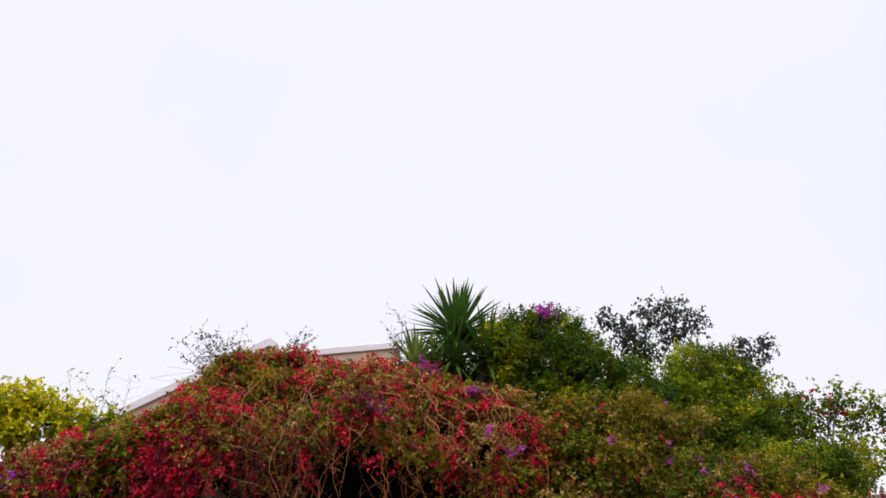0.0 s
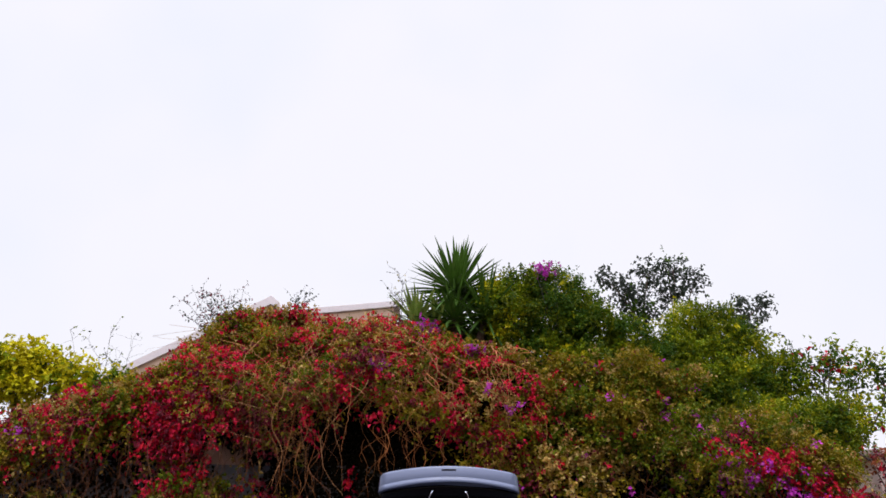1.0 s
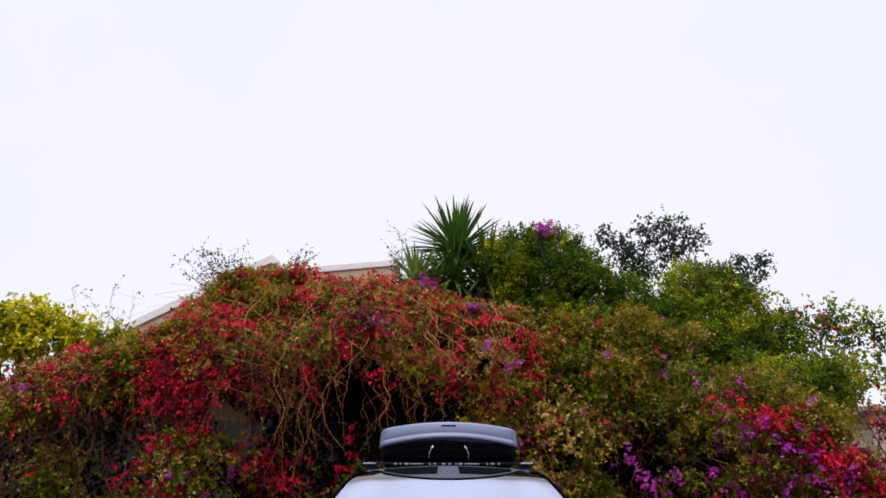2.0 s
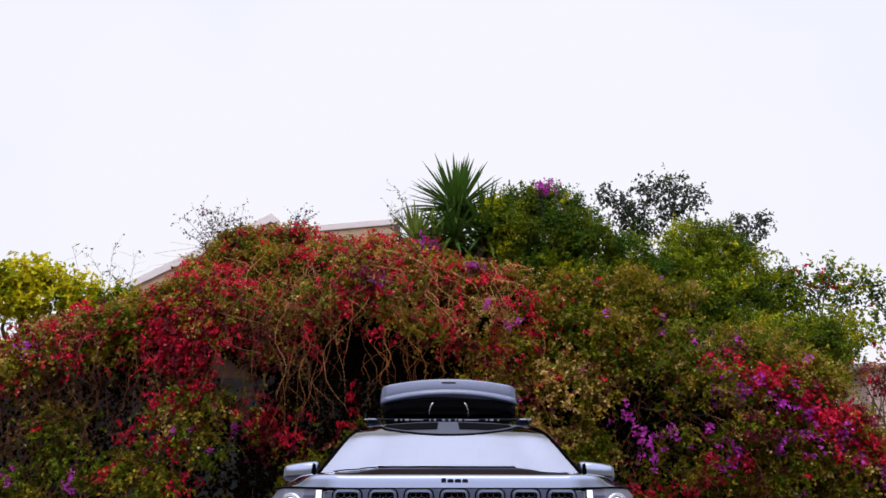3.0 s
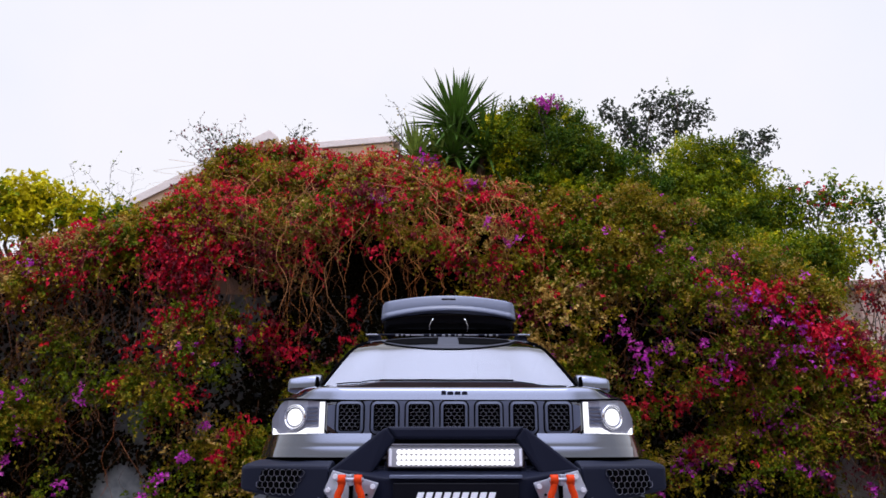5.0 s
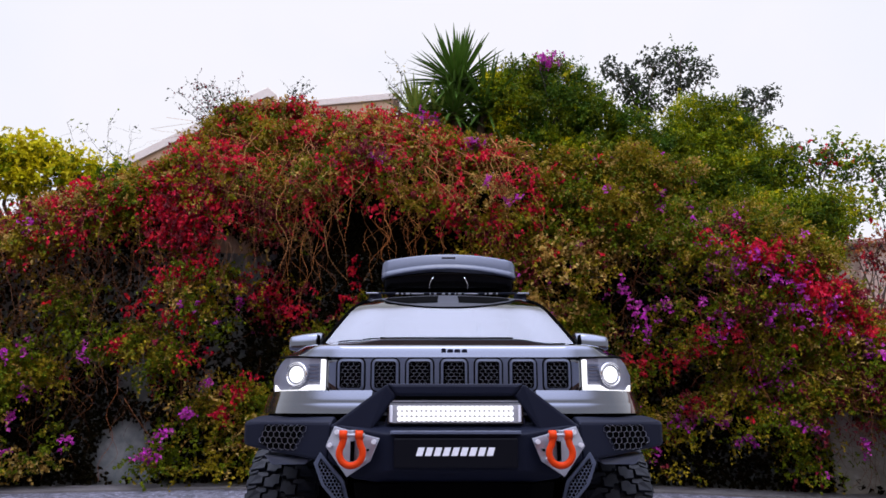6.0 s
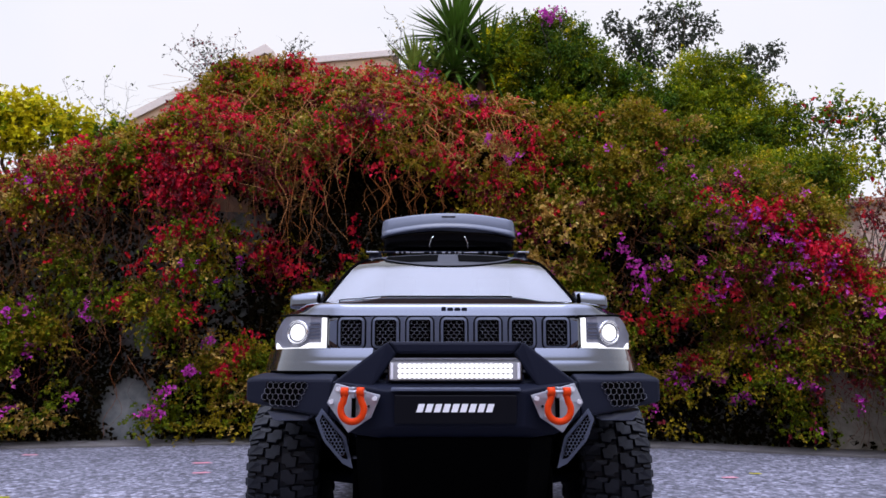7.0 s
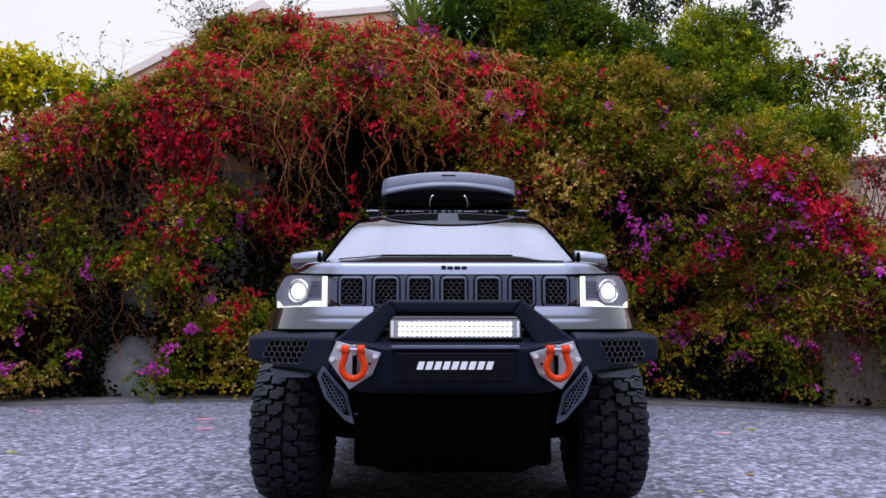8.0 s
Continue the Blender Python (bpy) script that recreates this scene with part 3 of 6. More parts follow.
HOLLOW_WEST = ((-4.01, 2.01, 0.36, 0.32), (-3.38, 1.84, 0.2, 0.26), (-2.9, 1.18, 0.23, 0.23), (-3.72, 0.79, 0.14, 0.17), (-3.61, 1.11, 0.12, 0.16), (-2.48, 2.68, 0.3, 0.2),
               (-2.63, 2.85, 0.16, 0.09), (-4.84, 2.1, 0.15, 0.19), (-4.3, 2.37, 0.26, 0.13), (-2.15, 2.72, 0.19, 0.12), (-3.11, 1.32, 0.09, 0.08))
HOLLOW_RECESS = ((-1.5, 2.34, 0.34, 0.27), (-1.25, 2.64, 0.34, 0.24), (-2.12, 2.64, 0.2, 0.17), (-1.89, 2.27, 0.2, 0.13), (-0.98, 2.47, 0.3, 0.34), (-1.33, 2.54, 0.2, 0.3), (-1.49, 2.19, 0.13, 0.16), (-0.64, 2.61, 0.2, 0.27), (-1.8, 2.54, 0.09, 0.2))
HOLLOW_MID = ((-0.73, 3.18, 0.23, 0.23), (-1.0, 3.02, 0.27, 0.2), (-1.53, 2.72, 0.2, 0.2), (-0.58, 2.72, 0.27, 0.2), (-1.95, 2.86, 0.16, 0.16),
              (-1.44, 2.31, 0.17, 0.24), (-1.22, 1.84, 0.13, 0.2), (-2.02, 1.84, 0.08, 0.09), (0.78, 2.69, 0.08, 0.07))
HOLLOW_EAST = ((2.25, 2.40, 0.24, 0.13), (2.66, 1.78, 0.16, 0.09), (2.9, 1.28, 0.22, 0.14), (3.3, 1.61, 0.27, 0.11), (2.44, 1.12, 0.17, 0.15),
               (3.2, 0.89, 0.18, 0.1), (2.85, 2.08, 0.09, 0.08), (3.69, 1.47, 0.13, 0.1), (2.25, 1.61, 0.09, 0.06))
HOLLOW_LOW = ((-4.87, 0.64, 0.34, 0.28), (-4.62, 0.62, 0.3, 0.24), (-4.08, 0.55, 0.20, 0.28), (-4.4, 0.16, 0.4, 0.09), (3.94, 0.65, 0.15, 0.2), (3.73, 0.45, 0.09, 0.06), (2.85, 1.27, 0.16, 0.14), (3.43, 0.99, 0.16, 0.12), (2.97, 0.47, 0.11, 0.09), (-3.61, 0.52, 0.3, 0.22),
              (-2.92, 1.29, 0.17, 0.21), (-3.73, 0.79, 0.17, 0.13), (-3.87, 0.61, 0.13, 0.21), (-4.59, 0.63, 0.26, 0.15))
BARE = BARE_WEST + BARE_MID + BARE_EAST + HOLLOW_WEST + HOLLOW_MID + HOLLOW_RECESS + HOLLOW_EAST + HOLLOW_LOW


def near(zones, x, z):
    """How strongly a place on the hedge belongs to any of some patches (centre x, z and half sizes)."""
    out = np.zeros(len(x))
    for cx, cz, rx, rz in zones:
        out = np.maximum(out, np.exp(-(((x - cx) / rx) ** 2 + ((z - cz) / rz) ** 2) * 0.9))
    return out


def lumps(x, z, scale, seed):
    return np.array([noise.fractal((a * scale, b * scale, seed), 1.0, 2.0, 3) for a, b in zip(x, z)])


def shoots(x, y, z, out, reach, droop, count, spread):
    """Short shoots from roots at x, y, z towards out; returns leaf places, leaf axes, leaf faces and the root's index."""
    n = len(x)
    root = np.stack([x, y, z], 1)
    d = unit(out + RNG.normal(0, spread, (n, 3)))
    idx = np.repeat(np.arange(n), count)
    f = np.tile(np.linspace(0.1, 1, count), n) + RNG.normal(0, 0.04, n * count)
    ln = (reach * RNG.uniform(0.6, 1.4, n))[idx]
    p = root[idx] + d[idx] * (f * ln)[:, None]
    p[:, 2] -= droop * ln * f ** 2
    p += RNG.normal(0, 0.014, p.shape)
    axis = unit(d[idx] * 0.45 + RNG.normal(0, 0.75, p.shape) + np.array([0, -0.15, -0.35]))
    face = unit(np.array([0, -0.55, 0.75]) + RNG.normal(0, 0.55, p.shape))
    return p, axis, face, idx


def mixture(x, z, body):
    """How strongly each kind of leaf grows at a place on the hedge."""
    fine = lumps(x, z, 2.6, 5.0)
    red = near(RED_WEST, x + 0.10 * fine, z + 0.10 * body)
    top = near(RED_CREST + RED_BROW, x + 0.14 * fine, z + 0.10 * body)
    east = near(RED_EAST, x + 0.12 * fine, z + 0.12 * body)
    mag = near(MAGENTA + MAGENTA_EAST + MAGENTA_LOW, x, z)
    sca = near(SCARLET, x, z)
    mound = np.clip((z - 2.3) / 0.8, 0, 1) * np.clip((1.9 - x) / 1.2, 0, 1)
    ivy = np.clip((2.3 - z) / 0.6, 0, 1) * np.clip((0.6 - x) / 0.8, 0, 1)
    right = np.clip(1 - mound - ivy, 0, 1)
    high = np.clip((z - 0.9) / 1.0, 0, 1)
    crest = np.clip(1 - (top_z(x) - z) / 0.35, 0, 1) * np.clip((x + 1.9) / 0.6, 0, 1) * np.clip((0.2 - x) / 0.4, 0, 1)
    w = {
        "red": 1.0 * red ** 1.5 + 0.95 * top ** 1.4 + 1.3 * east ** 1.3 + 0.15 * mound * (1 + 1.2 * body) + 0.008 * right + 0.25 * crest,
        "wine": 0.75 * red ** 1.3 + 0.2 * top ** 1.3 + 0.3 * east ** 1.4 + 0.9 * near(WINE_EAST, x, z) + 0.11 * mound + 0.05 * right + 0.02 * ivy,
        "green": 0.26 * mound + 0.50 * ivy + 0.30 * right + 0.35 * right * (1 - high),
        "olive": 0.42 * mound + 0.38 * ivy + 0.46 * right,
        "tan": 0.24 * mound + 0.08 * ivy + 0.21 * right * (0.4 + 0.6 * high),
        "magenta": 0.32 * mag ** 1.2 + 0.012 * right + 0.002,
        "scarlet": 0.6 * sca ** 1.5 + 0.002,
    }
    w = {k: np.maximum(v, 0) for k, v in w.items()}
    total = sum(w.values())
    return {k: v / total for k, v in w.items()}


def choose(w, u):
    pick = np.full(len(u), "", dtype=object)
    run = np.zeros(len(u))
    for key, value in w.items():
        pick[(u >= run) & (u < run + value)] = key
        run = run + value
    pick[pick == ""] = "olive"
    return pick


def hedge():
    """Overhanging cushions of growth, each mostly of one kind, with dark hollows between and below them."""
    n = 1150
    cx, cz = RNG.uniform(-7.2, 6.2, n), RNG.uniform(0.0, 5.1, n)
    keep = cz < top_z(cx) - 0.03
    cx, cz = cx[keep], cz[keep]
    body = lumps(cx, cz, 0.9, 2.0)
    bare = near(BARE, cx, cz)
    keep = RNG.random(len(cx)) < (1 - 0.98 * np.minimum(1, 1.35 * bare)) * np.clip(0.66 + 1.2 * body, 0.15, 1)
    cx, cz, body = cx[keep], cz[keep], body[keep]
    kx = RNG.uniform(-4.4, 0.6, 120)
    kz = top_z(kx) - RNG.uniform(0.12, 0.6, 120)
    ex = np.concatenate([RNG.uniform(3.2, 4.4, 70), RNG.uniform(1.4, 2.9, 40), RNG.uniform(-2.8, -0.8, 45)])
    ez = np.concatenate([0.75 + (top_z(ex[:70]) - 0.85) * RNG.random(70), RNG.uniform(2.7, 3.9, 40), RNG.uniform(3.4, 4.6, 45)])
    cx, cz, body = np.concatenate([cx, kx, ex]), np.concatenate([cz, kz, ez]), np.append(body, np.zeros(275))
    m = len(cx)
    rad = RNG.uniform(0.18, 0.46, m) * np.clip(0.6 + 0.16 * (5 - cz), 0.7, 1.1)
    rad = np.minimum(rad, np.maximum(0.14, top_z(cx) - cz + 0.10))
    cy = front_y(cx, cz) + 0.22 - 0.26 * body + RNG.uniform(-0.12, 0.16, m)
    cy = np.minimum(cy, np.maximum(wall_y(cx) - 0.05, front_y(cx, cz) + 0.45))
    calm = {k: v for k, v in mixture(cx, cz, body).items() if k in ("green", "olive", "tan", "wine")}
    own = choose({k: v / sum(calm.values()) for k, v in calm.items()}, RNG.random(m))
    count = (1150 * rad ** 2 * RNG.uniform(0.75, 1.25, m)).astype(int) + 6
    idx = np.repeat(np.arange(m), count)
    d = unit(RNG.normal(0, 1, (len(idx), 3)) + np.array([0, -0.95, 0.95]))
    r = rad[idx] * RNG.uniform(0.55, 1.05, len(idx)) * (1 + 0.25 * np.sin(d[:, 0] * 7 + idx) * np.cos(d[:, 2] * 6))
    x, z = cx[idx] + d[:, 0] * r * 1.12, cz[idx] + d[:, 2] * r
    y = cy[idx] + d[:, 1] * r * 0.95
    hole = np.clip((lumps(x, z, 1.9, 21.0) - 0.09) / 0.12, 0, 1) * np.where((x > 1.3) & (z < 2.3), 0.92, np.where(z < 2.6, 0.6, 0.25))
    ok = (RNG.random(len(x)) > hole) & (z > 0.14) & (z < top_z(x) + 0.2) & (RNG.random(len(x)) > 0.96 * near(BARE, x, z) ** 1.1)
    x, y, z, d, idx = x[ok], y[ok], z[ok], d[ok], idx[ok]
    y = np.minimum(y, np.maximum(wall_y(x) - 0.03, front_y(x, z) + 0.45))
    pick = choose(mixture(x, z, body[idx]), RNG.random(len(x)))
    inherit = (RNG.random(len(x)) < 0.6) & np.isin(pick, ["green", "olive", "tan", "wine"])
    pick[inherit] = own[idx][inherit]
    size = {"red": (0.055, 0.037), "wine": (0.056, 0.037), "green": (0.052, 0.034), "olive": (0.05, 0.032), "tan": (0.05, 0.033), "magenta": (0.046, 0.04), "scarlet": (0.05, 0.042)}
    # showy clusters that stand proud of the cushions
    extra = {"magenta": (MAGENTA + MAGENTA_EAST + MAGENTA_LOW, 105), "scarlet": (SCARLET, 260), "red": (RED, 130), "wine": (WINE_EAST, 90)}
    add = []
    for key, (zones, dens) in extra.items():
        for zx, zz, rx, rz in zones:
            k = int(dens * min(1, (0.022 / (rx * rz)) ** 0.85) * rx * rz * 3.1) + 4
            g = RNG.normal(0, 0.72 if key == "magenta" else 0.55, (k, 2))
            add += [(zx + a * rx, zz + b * rz, key) for a, b in g]
    add += [(a, b, "red") for zx, zz, rx, rz in RED_EAST for a, b in RNG.normal((zx, zz), (rx * 0.42, rz * 0.42), (int(1450 * rx * rz), 2))]
    add += [(a, b, key) for key, k in (("red", 210), ("wine", 150)) for a, b in RNG.normal((-3.16, 3.16), (0.20, 0.26), (k, 2))]
    add += [(a, b, "magenta") for (zx, zz, rx, rz), k in zip(MAGENTA[:3], (130, 24, 40)) for a, b in RNG.normal((zx, zz), (0.5 * rx, 0.5 * rz), (k, 2))]
    ax, az = np.array([a[0] for a in add]), np.array([a[1] for a in add])
    ay = front_y(ax, az) - 0.10 + RNG.uniform(-0.10, 0.14, len(ax))
    x, y, z = np.concatenate([x, ax]), np.concatenate([y, ay]), np.concatenate([z, np.maximum(az, 0.05)])
    d = np.concatenate([d, unit(RNG.normal(0, 0.6, (len(ax), 3)) + np.array([0, -0.9, 0.2]))])
    pick = np.concatenate([pick, np.array([a[2] for a in add], dtype=object)])
    made = {}
    for key in size:
        q = pick == key
        hanging = key in ("red", "wine")
        p, a, f, i = shoots(x[q], y[q], z[q], d[q] + np.array([0, -0.25, 0.1]), 0.09 if key in ("magenta", "scarlet") else 0.15, 0.45, 7 if hanging else 8, 0.5)
        if hanging:
            a = unit(np.array([0, -0.25, -0.8]) + RNG.normal(0, 0.6, p.shape))
            f = unit(np.array([0, -0.5, 0.85]) + RNG.normal(0, 0.55, p.shape))
        l, wd = size[key]
        s = RNG.uniform(0.55, 1.25, len(p)) * np.where(p[:, 0] > 2.2, 0.92 if key in ("red", "scarlet", "magenta") else 0.82, 1.0)
        made[key] = (p, a, f, l * s, wd * s)
    return made


LEAVES = hedge()


def take(key, test):
    p, a, f, l, w = LEAVES[key]
    m = test(p)
    return leaf_mesh(key + "_leaves", p[m], a[m], f[m], l[m], w[m])


def vines(count, x0, x1, ztop, drop, radius, sway=0.10, lean=0.0, off=0.12):
    """Bare runners that hang down before the wall."""
    k = 14
    x = RNG.uniform(x0, x1, count)
    z = np.minimum(np.minimum(RNG.uniform(*ztop, count), top_z(x) - 0.05), 5)
    ln = np.minimum(RNG.uniform(*drop, count), z - 0.10)
    f = np.linspace(0, 1, k)[None]
    ph, am, fr = RNG.uniform(0, 6.3, (3, count, 1)) * np.array([1, 0.16, 0.7])[:, None, None]
    px = x[:, None] + lean * RNG.normal(0, 1, (count, 1)) * ln[:, None] * f + sway * am * np.sin(ph + (2 + fr) * 2.2 * f) + np.cumsum(RNG.normal(0, 0.012, (count, k)), 1)
    pz = np.maximum(z[:, None] - ln[:, None] * f, 0.05)
    py = np.minimum(front_y(px, pz), front_y(px, z[:, None] + 0 * pz)) + off + RNG.normal(0, 0.16, (count, 1)) + np.cumsum(RNG.normal(0, 0.012, (count, k)), 1)
    py = np.minimum(py, np.maximum(wall_y(px) - 0.03, front_y(px, pz) + 0.3))
    return np.stack([px, py, pz], 2), RNG.uniform(*radius, count)


FOLIAGE = {"red": "crimson autumn leaves", "wine": "dark wine-coloured leaves", "tan": "dry straw-coloured leaves", "olive": "olive leaves", "green": "green leaves",
           "magenta": "magenta papery bracts", "scarlet": "scarlet bracts"}


def wall_plant(name, label, category, base, keys, x0, x1, z0, z1, runners):
    """One climbing plant: its share of the foliage between x0, x1 and z0, z1, and its bare runners."""
    ob = plant(name, label, category, base)
    for key in keys:
        me = take(key, lambda p: (p[:, 0] >= x0) & (p[:, 0] < x1) & (p[:, 2] >= z0) & (p[:, 2] < z1))
        if len(me.vertices):
            tagged(part("blossom" if key in ("magenta", "scarlet") else "foliage", me, LEAF[key], ob, FOLIAGE[key]), kind="stuff")
    for lab, args in runners:
        vp, vr = vines(*args)
        tagged(part("stem", tubes_mesh("stem", vp, vr), RUNNER if "orange" in lab else VINE, ob, lab), kind="stuff")
    return ob


ALL = tuple(FOLIAGE)
thin = ("thin bare brown stems", (230, -5.9, -3.0, (2.0, 3.9), (0.6, 1.7), (0.0018, 0.004), 0.16, 0.16, 0.0))
creeper = wall_plant("creeper_vine", "crimson creeper with bare stems hanging beside the yellow tree", "climbing plant", (-4.2, 9.1, 2.85), ALL, -9, -2.7, 2.4, 9, (thin,))
wall_plant("creeper_vine", "rust and crimson creeper mounded over the wall top", "climbing plant", (-1.8, 9.4, 2.85), ALL, -2.7, -0.7, 2.4, 9,
           (("dry grey-brown runners", (66, -2.9, -1.3, (2.8, 4.0), (0.5, 1.4), (0.0015, 0.004), 0.12, 0.14, -0.05)),
            ("tangled orange-brown runners", (18, -2.1, -0.7, (2.9, 4.2), (0.5, 1.5), (0.0016, 0.0045), 0.09, 0.06, -0.05)),
            ("fine orange twigs", (150, -3.2, 0.0, (3.5, 4.9), (0.3, 0.8), (0.0012, 0.003), 0.3, 0.28, -0.14)),
            ("arching orange runners", (26, -2.6, -0.7, (3.6, 4.8), (0.6, 1.6), (0.002, 0.006), 0.22, 0.12, -0.1))))
wall_plant("creeper_vine", "scarlet creeper and faded leaves spilling below the yucca", "climbing plant", (0.3, 9.4, 2.85), ALL, -0.7, 1.4, 2.4, 9,
           (("hanging orange runners", (40, -0.7, 1.2, (2.9, 4.2), (0.6, 1.6), (0.0016, 0.0048), 0.09, 0.07, -0.04)),
            ("arching orange runners", (32, -0.7, 1.0, (3.6, 4.6), (0.5, 1.2), (0.002, 0.0065), 0.3, 0.28, -0.1))))
wall_plant("wall_ivy", "small-leaved green ivy covering the wall foot", "climbing plant", (-4.0, 9.0, 0.0), ALL, -9, -2.5, 0, 2.4,
           (("ivy stems", (70, -5.5, -2.5, (0.8, 2.0), (0.4, 1.2), (0.002, 0.0042), 0.12, 0.14)),))
wall_plant("wall_ivy", "dark green ivy behind the parked car", "climbing plant", (-0.5, 9.4, 0.0), ALL, -2.5, 1.4, 0, 2.4,
           (("ivy stems", (60, -2.5, 1.2, (0.8, 2.0), (0.4, 1.2), (0.002, 0.0042), 0.12, 0.14)),))
wall_plant("bougainvillea", "sprawling bougainvillea with olive leaves and magenta bracts", "flowering shrub", (2.2, 8.9, 0.0), ALL, 1.4, 3.05, 0, 9,
           (("woody brown stems", (80, 1.4, 3.05, (1.0, 3.4), (0.4, 1.3), (0.0025, 0.006), 0.16, 0.5)),))
wall_plant("bougainvillea", "bougainvillea with crimson and magenta bracts at the hedge end", "flowering shrub", (3.9, 8.2, 0.0), ALL, 3.05, 9, 0, 9,
           (("woody brown stems", (80, 3.05, 4.8, (1.0, 3.4), (0.4, 1.3), (0.0025, 0.006), 0.16, 0.5)), ("tan hanging roots", (46, 3.9, 4.75, (1.1, 2.0), (0.7, 1.5), (0.002, 0.006), 0.10, 0.08, 0.0)),))

# dead growth against the wall, coloured near black to paint the hollows' shade
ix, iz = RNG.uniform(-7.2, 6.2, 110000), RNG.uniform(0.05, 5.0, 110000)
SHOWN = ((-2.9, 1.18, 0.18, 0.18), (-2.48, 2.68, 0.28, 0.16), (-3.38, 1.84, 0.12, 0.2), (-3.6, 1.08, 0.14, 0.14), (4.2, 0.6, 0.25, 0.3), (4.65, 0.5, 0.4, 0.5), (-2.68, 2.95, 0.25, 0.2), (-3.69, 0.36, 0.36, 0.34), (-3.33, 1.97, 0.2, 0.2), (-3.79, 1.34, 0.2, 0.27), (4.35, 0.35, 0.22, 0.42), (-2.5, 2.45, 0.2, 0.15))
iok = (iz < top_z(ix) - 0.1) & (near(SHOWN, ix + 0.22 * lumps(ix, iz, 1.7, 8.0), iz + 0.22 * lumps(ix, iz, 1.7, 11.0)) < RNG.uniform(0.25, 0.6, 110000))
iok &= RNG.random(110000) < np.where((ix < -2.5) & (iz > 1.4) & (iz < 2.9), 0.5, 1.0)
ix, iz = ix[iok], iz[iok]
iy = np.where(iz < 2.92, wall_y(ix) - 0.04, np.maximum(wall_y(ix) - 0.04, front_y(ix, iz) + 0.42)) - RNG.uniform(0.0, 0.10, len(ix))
tagged(part("foliage", leaf_mesh("foliage", np.stack([ix, iy, iz], 1), RNG.normal(0, 1, (len(ix), 3)) + np.array([0, 0, -0.6]), np.tile([0.0, -1.0, 0.1], (len(ix), 1)) + RNG.normal(0, 0.6, (len(ix), 3)), RNG.uniform(0.05, 0.085, len(ix)), RNG.uniform(0.035, 0.06, len(ix))), LEAF["inner"], creeper, "dead inner leaves coloured near black as hollow shade"), kind="stuff")


# ---- shrubs and trees behind ----
def limb_paths(base, tips, bend=0.12, k=9):
    """Curved limbs from one base to many tips."""
    base, tips = np.asarray(base, float), np.asarray(tips, float)
    f = np.linspace(0, 1, k)[None, :, None]
    off = RNG.normal(0, bend, (len(tips), 1, 3)) * np.sin(np.pi * f)
    return base[None, None] * (1 - f) + tips[:, None] * f + off + RNG.normal(0, 0.01, (len(tips), k, 3))


def bush(name, label, category, base, clumps, mixes, density, leaf, reach=0.16, shell=0.55, trunk=0.04, droop=0.2, parts=8, spread=0.8):
    """Shoots over and inside ellipsoid clumps (x, y, z, rx, ry, rz), with limbs up into them."""
    ob = plant(name, label, category, base)
    clumps = np.array(clumps, float)
    tips = []
    roots = []
    for c in clumps:
        n = int(density * c[3] * c[5])
        d = unit(RNG.normal(0, 1, (n, 3)))
        r = RNG.uniform(shell, 1, (n, 1)) * (0.86 + 0.28 * np.array([[noise.noise(Vector(v) * 2.6 + Vector(c[:3]))] for v in d]))
        keep = RNG.random(n) < np.clip(0.75 + 0.9 * np.array([noise.noise(Vector(v) * 4.5 - Vector(c[:3])) for v in d]), 0.1, 1)
        roots.append(np.concatenate([c[:3] + d * r * c[3:], d], 1)[keep])
        m = max(3, int(parts * c[3] / 0.5))
        tips.append(c[:3] + unit(RNG.normal(0, 1, (m, 3))) * c[3:] * RNG.uniform(0.4, 0.95, (m, 1)))
    roots = np.concatenate(roots)
    start = Vector(base)
    mid = np.average(clumps[:, :3], axis=0, weights=clumps[:, 3])
    fork = np.array(base) * 0.55 + mid * 0.45
    part("trunk", tube([start, start.lerp(Vector(fork), 0.5) + Vector((0.03, 0, 0)), fork], [trunk, trunk * 0.8, trunk * 0.6]), BARK, ob)
    for c, ends in zip(clumps, tips):
        part("branch", tubes_mesh("branch", limb_paths(fork, c[None, :3], 0.10), [0.5 * trunk], 5), BARK, ob)
        part("branchlet", tubes_mesh("branchlet", limb_paths(c[:3] - np.array([0, 0, 0.3 * c[5]]), ends, 0.05), np.full(len(ends), 0.16 * trunk), 4), TWIG, ob)
    p, a, f, i = shoots(*roots[:, :3].T, roots[:, 3:] + np.array([0, 0, 0.25]), reach, droop, 9, spread)
    share = np.clip(0.5 + 0.85 * np.array([noise.noise(Vector(v) * 2.9) for v in roots[:, :3]]) + RNG.normal(0, 0.12, len(roots)), 0, 0.9999)
    low = 0.0
    for key, upto in mixes:
        m = (share[i] >= low) & (share[i] < upto)
        s = RNG.uniform(0.6, 1.25, m.sum())
        tagged(part("crown", leaf_mesh("crown", p[m], a[m], f[m], leaf[0] * s, leaf[1] * s), LEAF[key], ob), kind="stuff")
        low = upto
    return ob


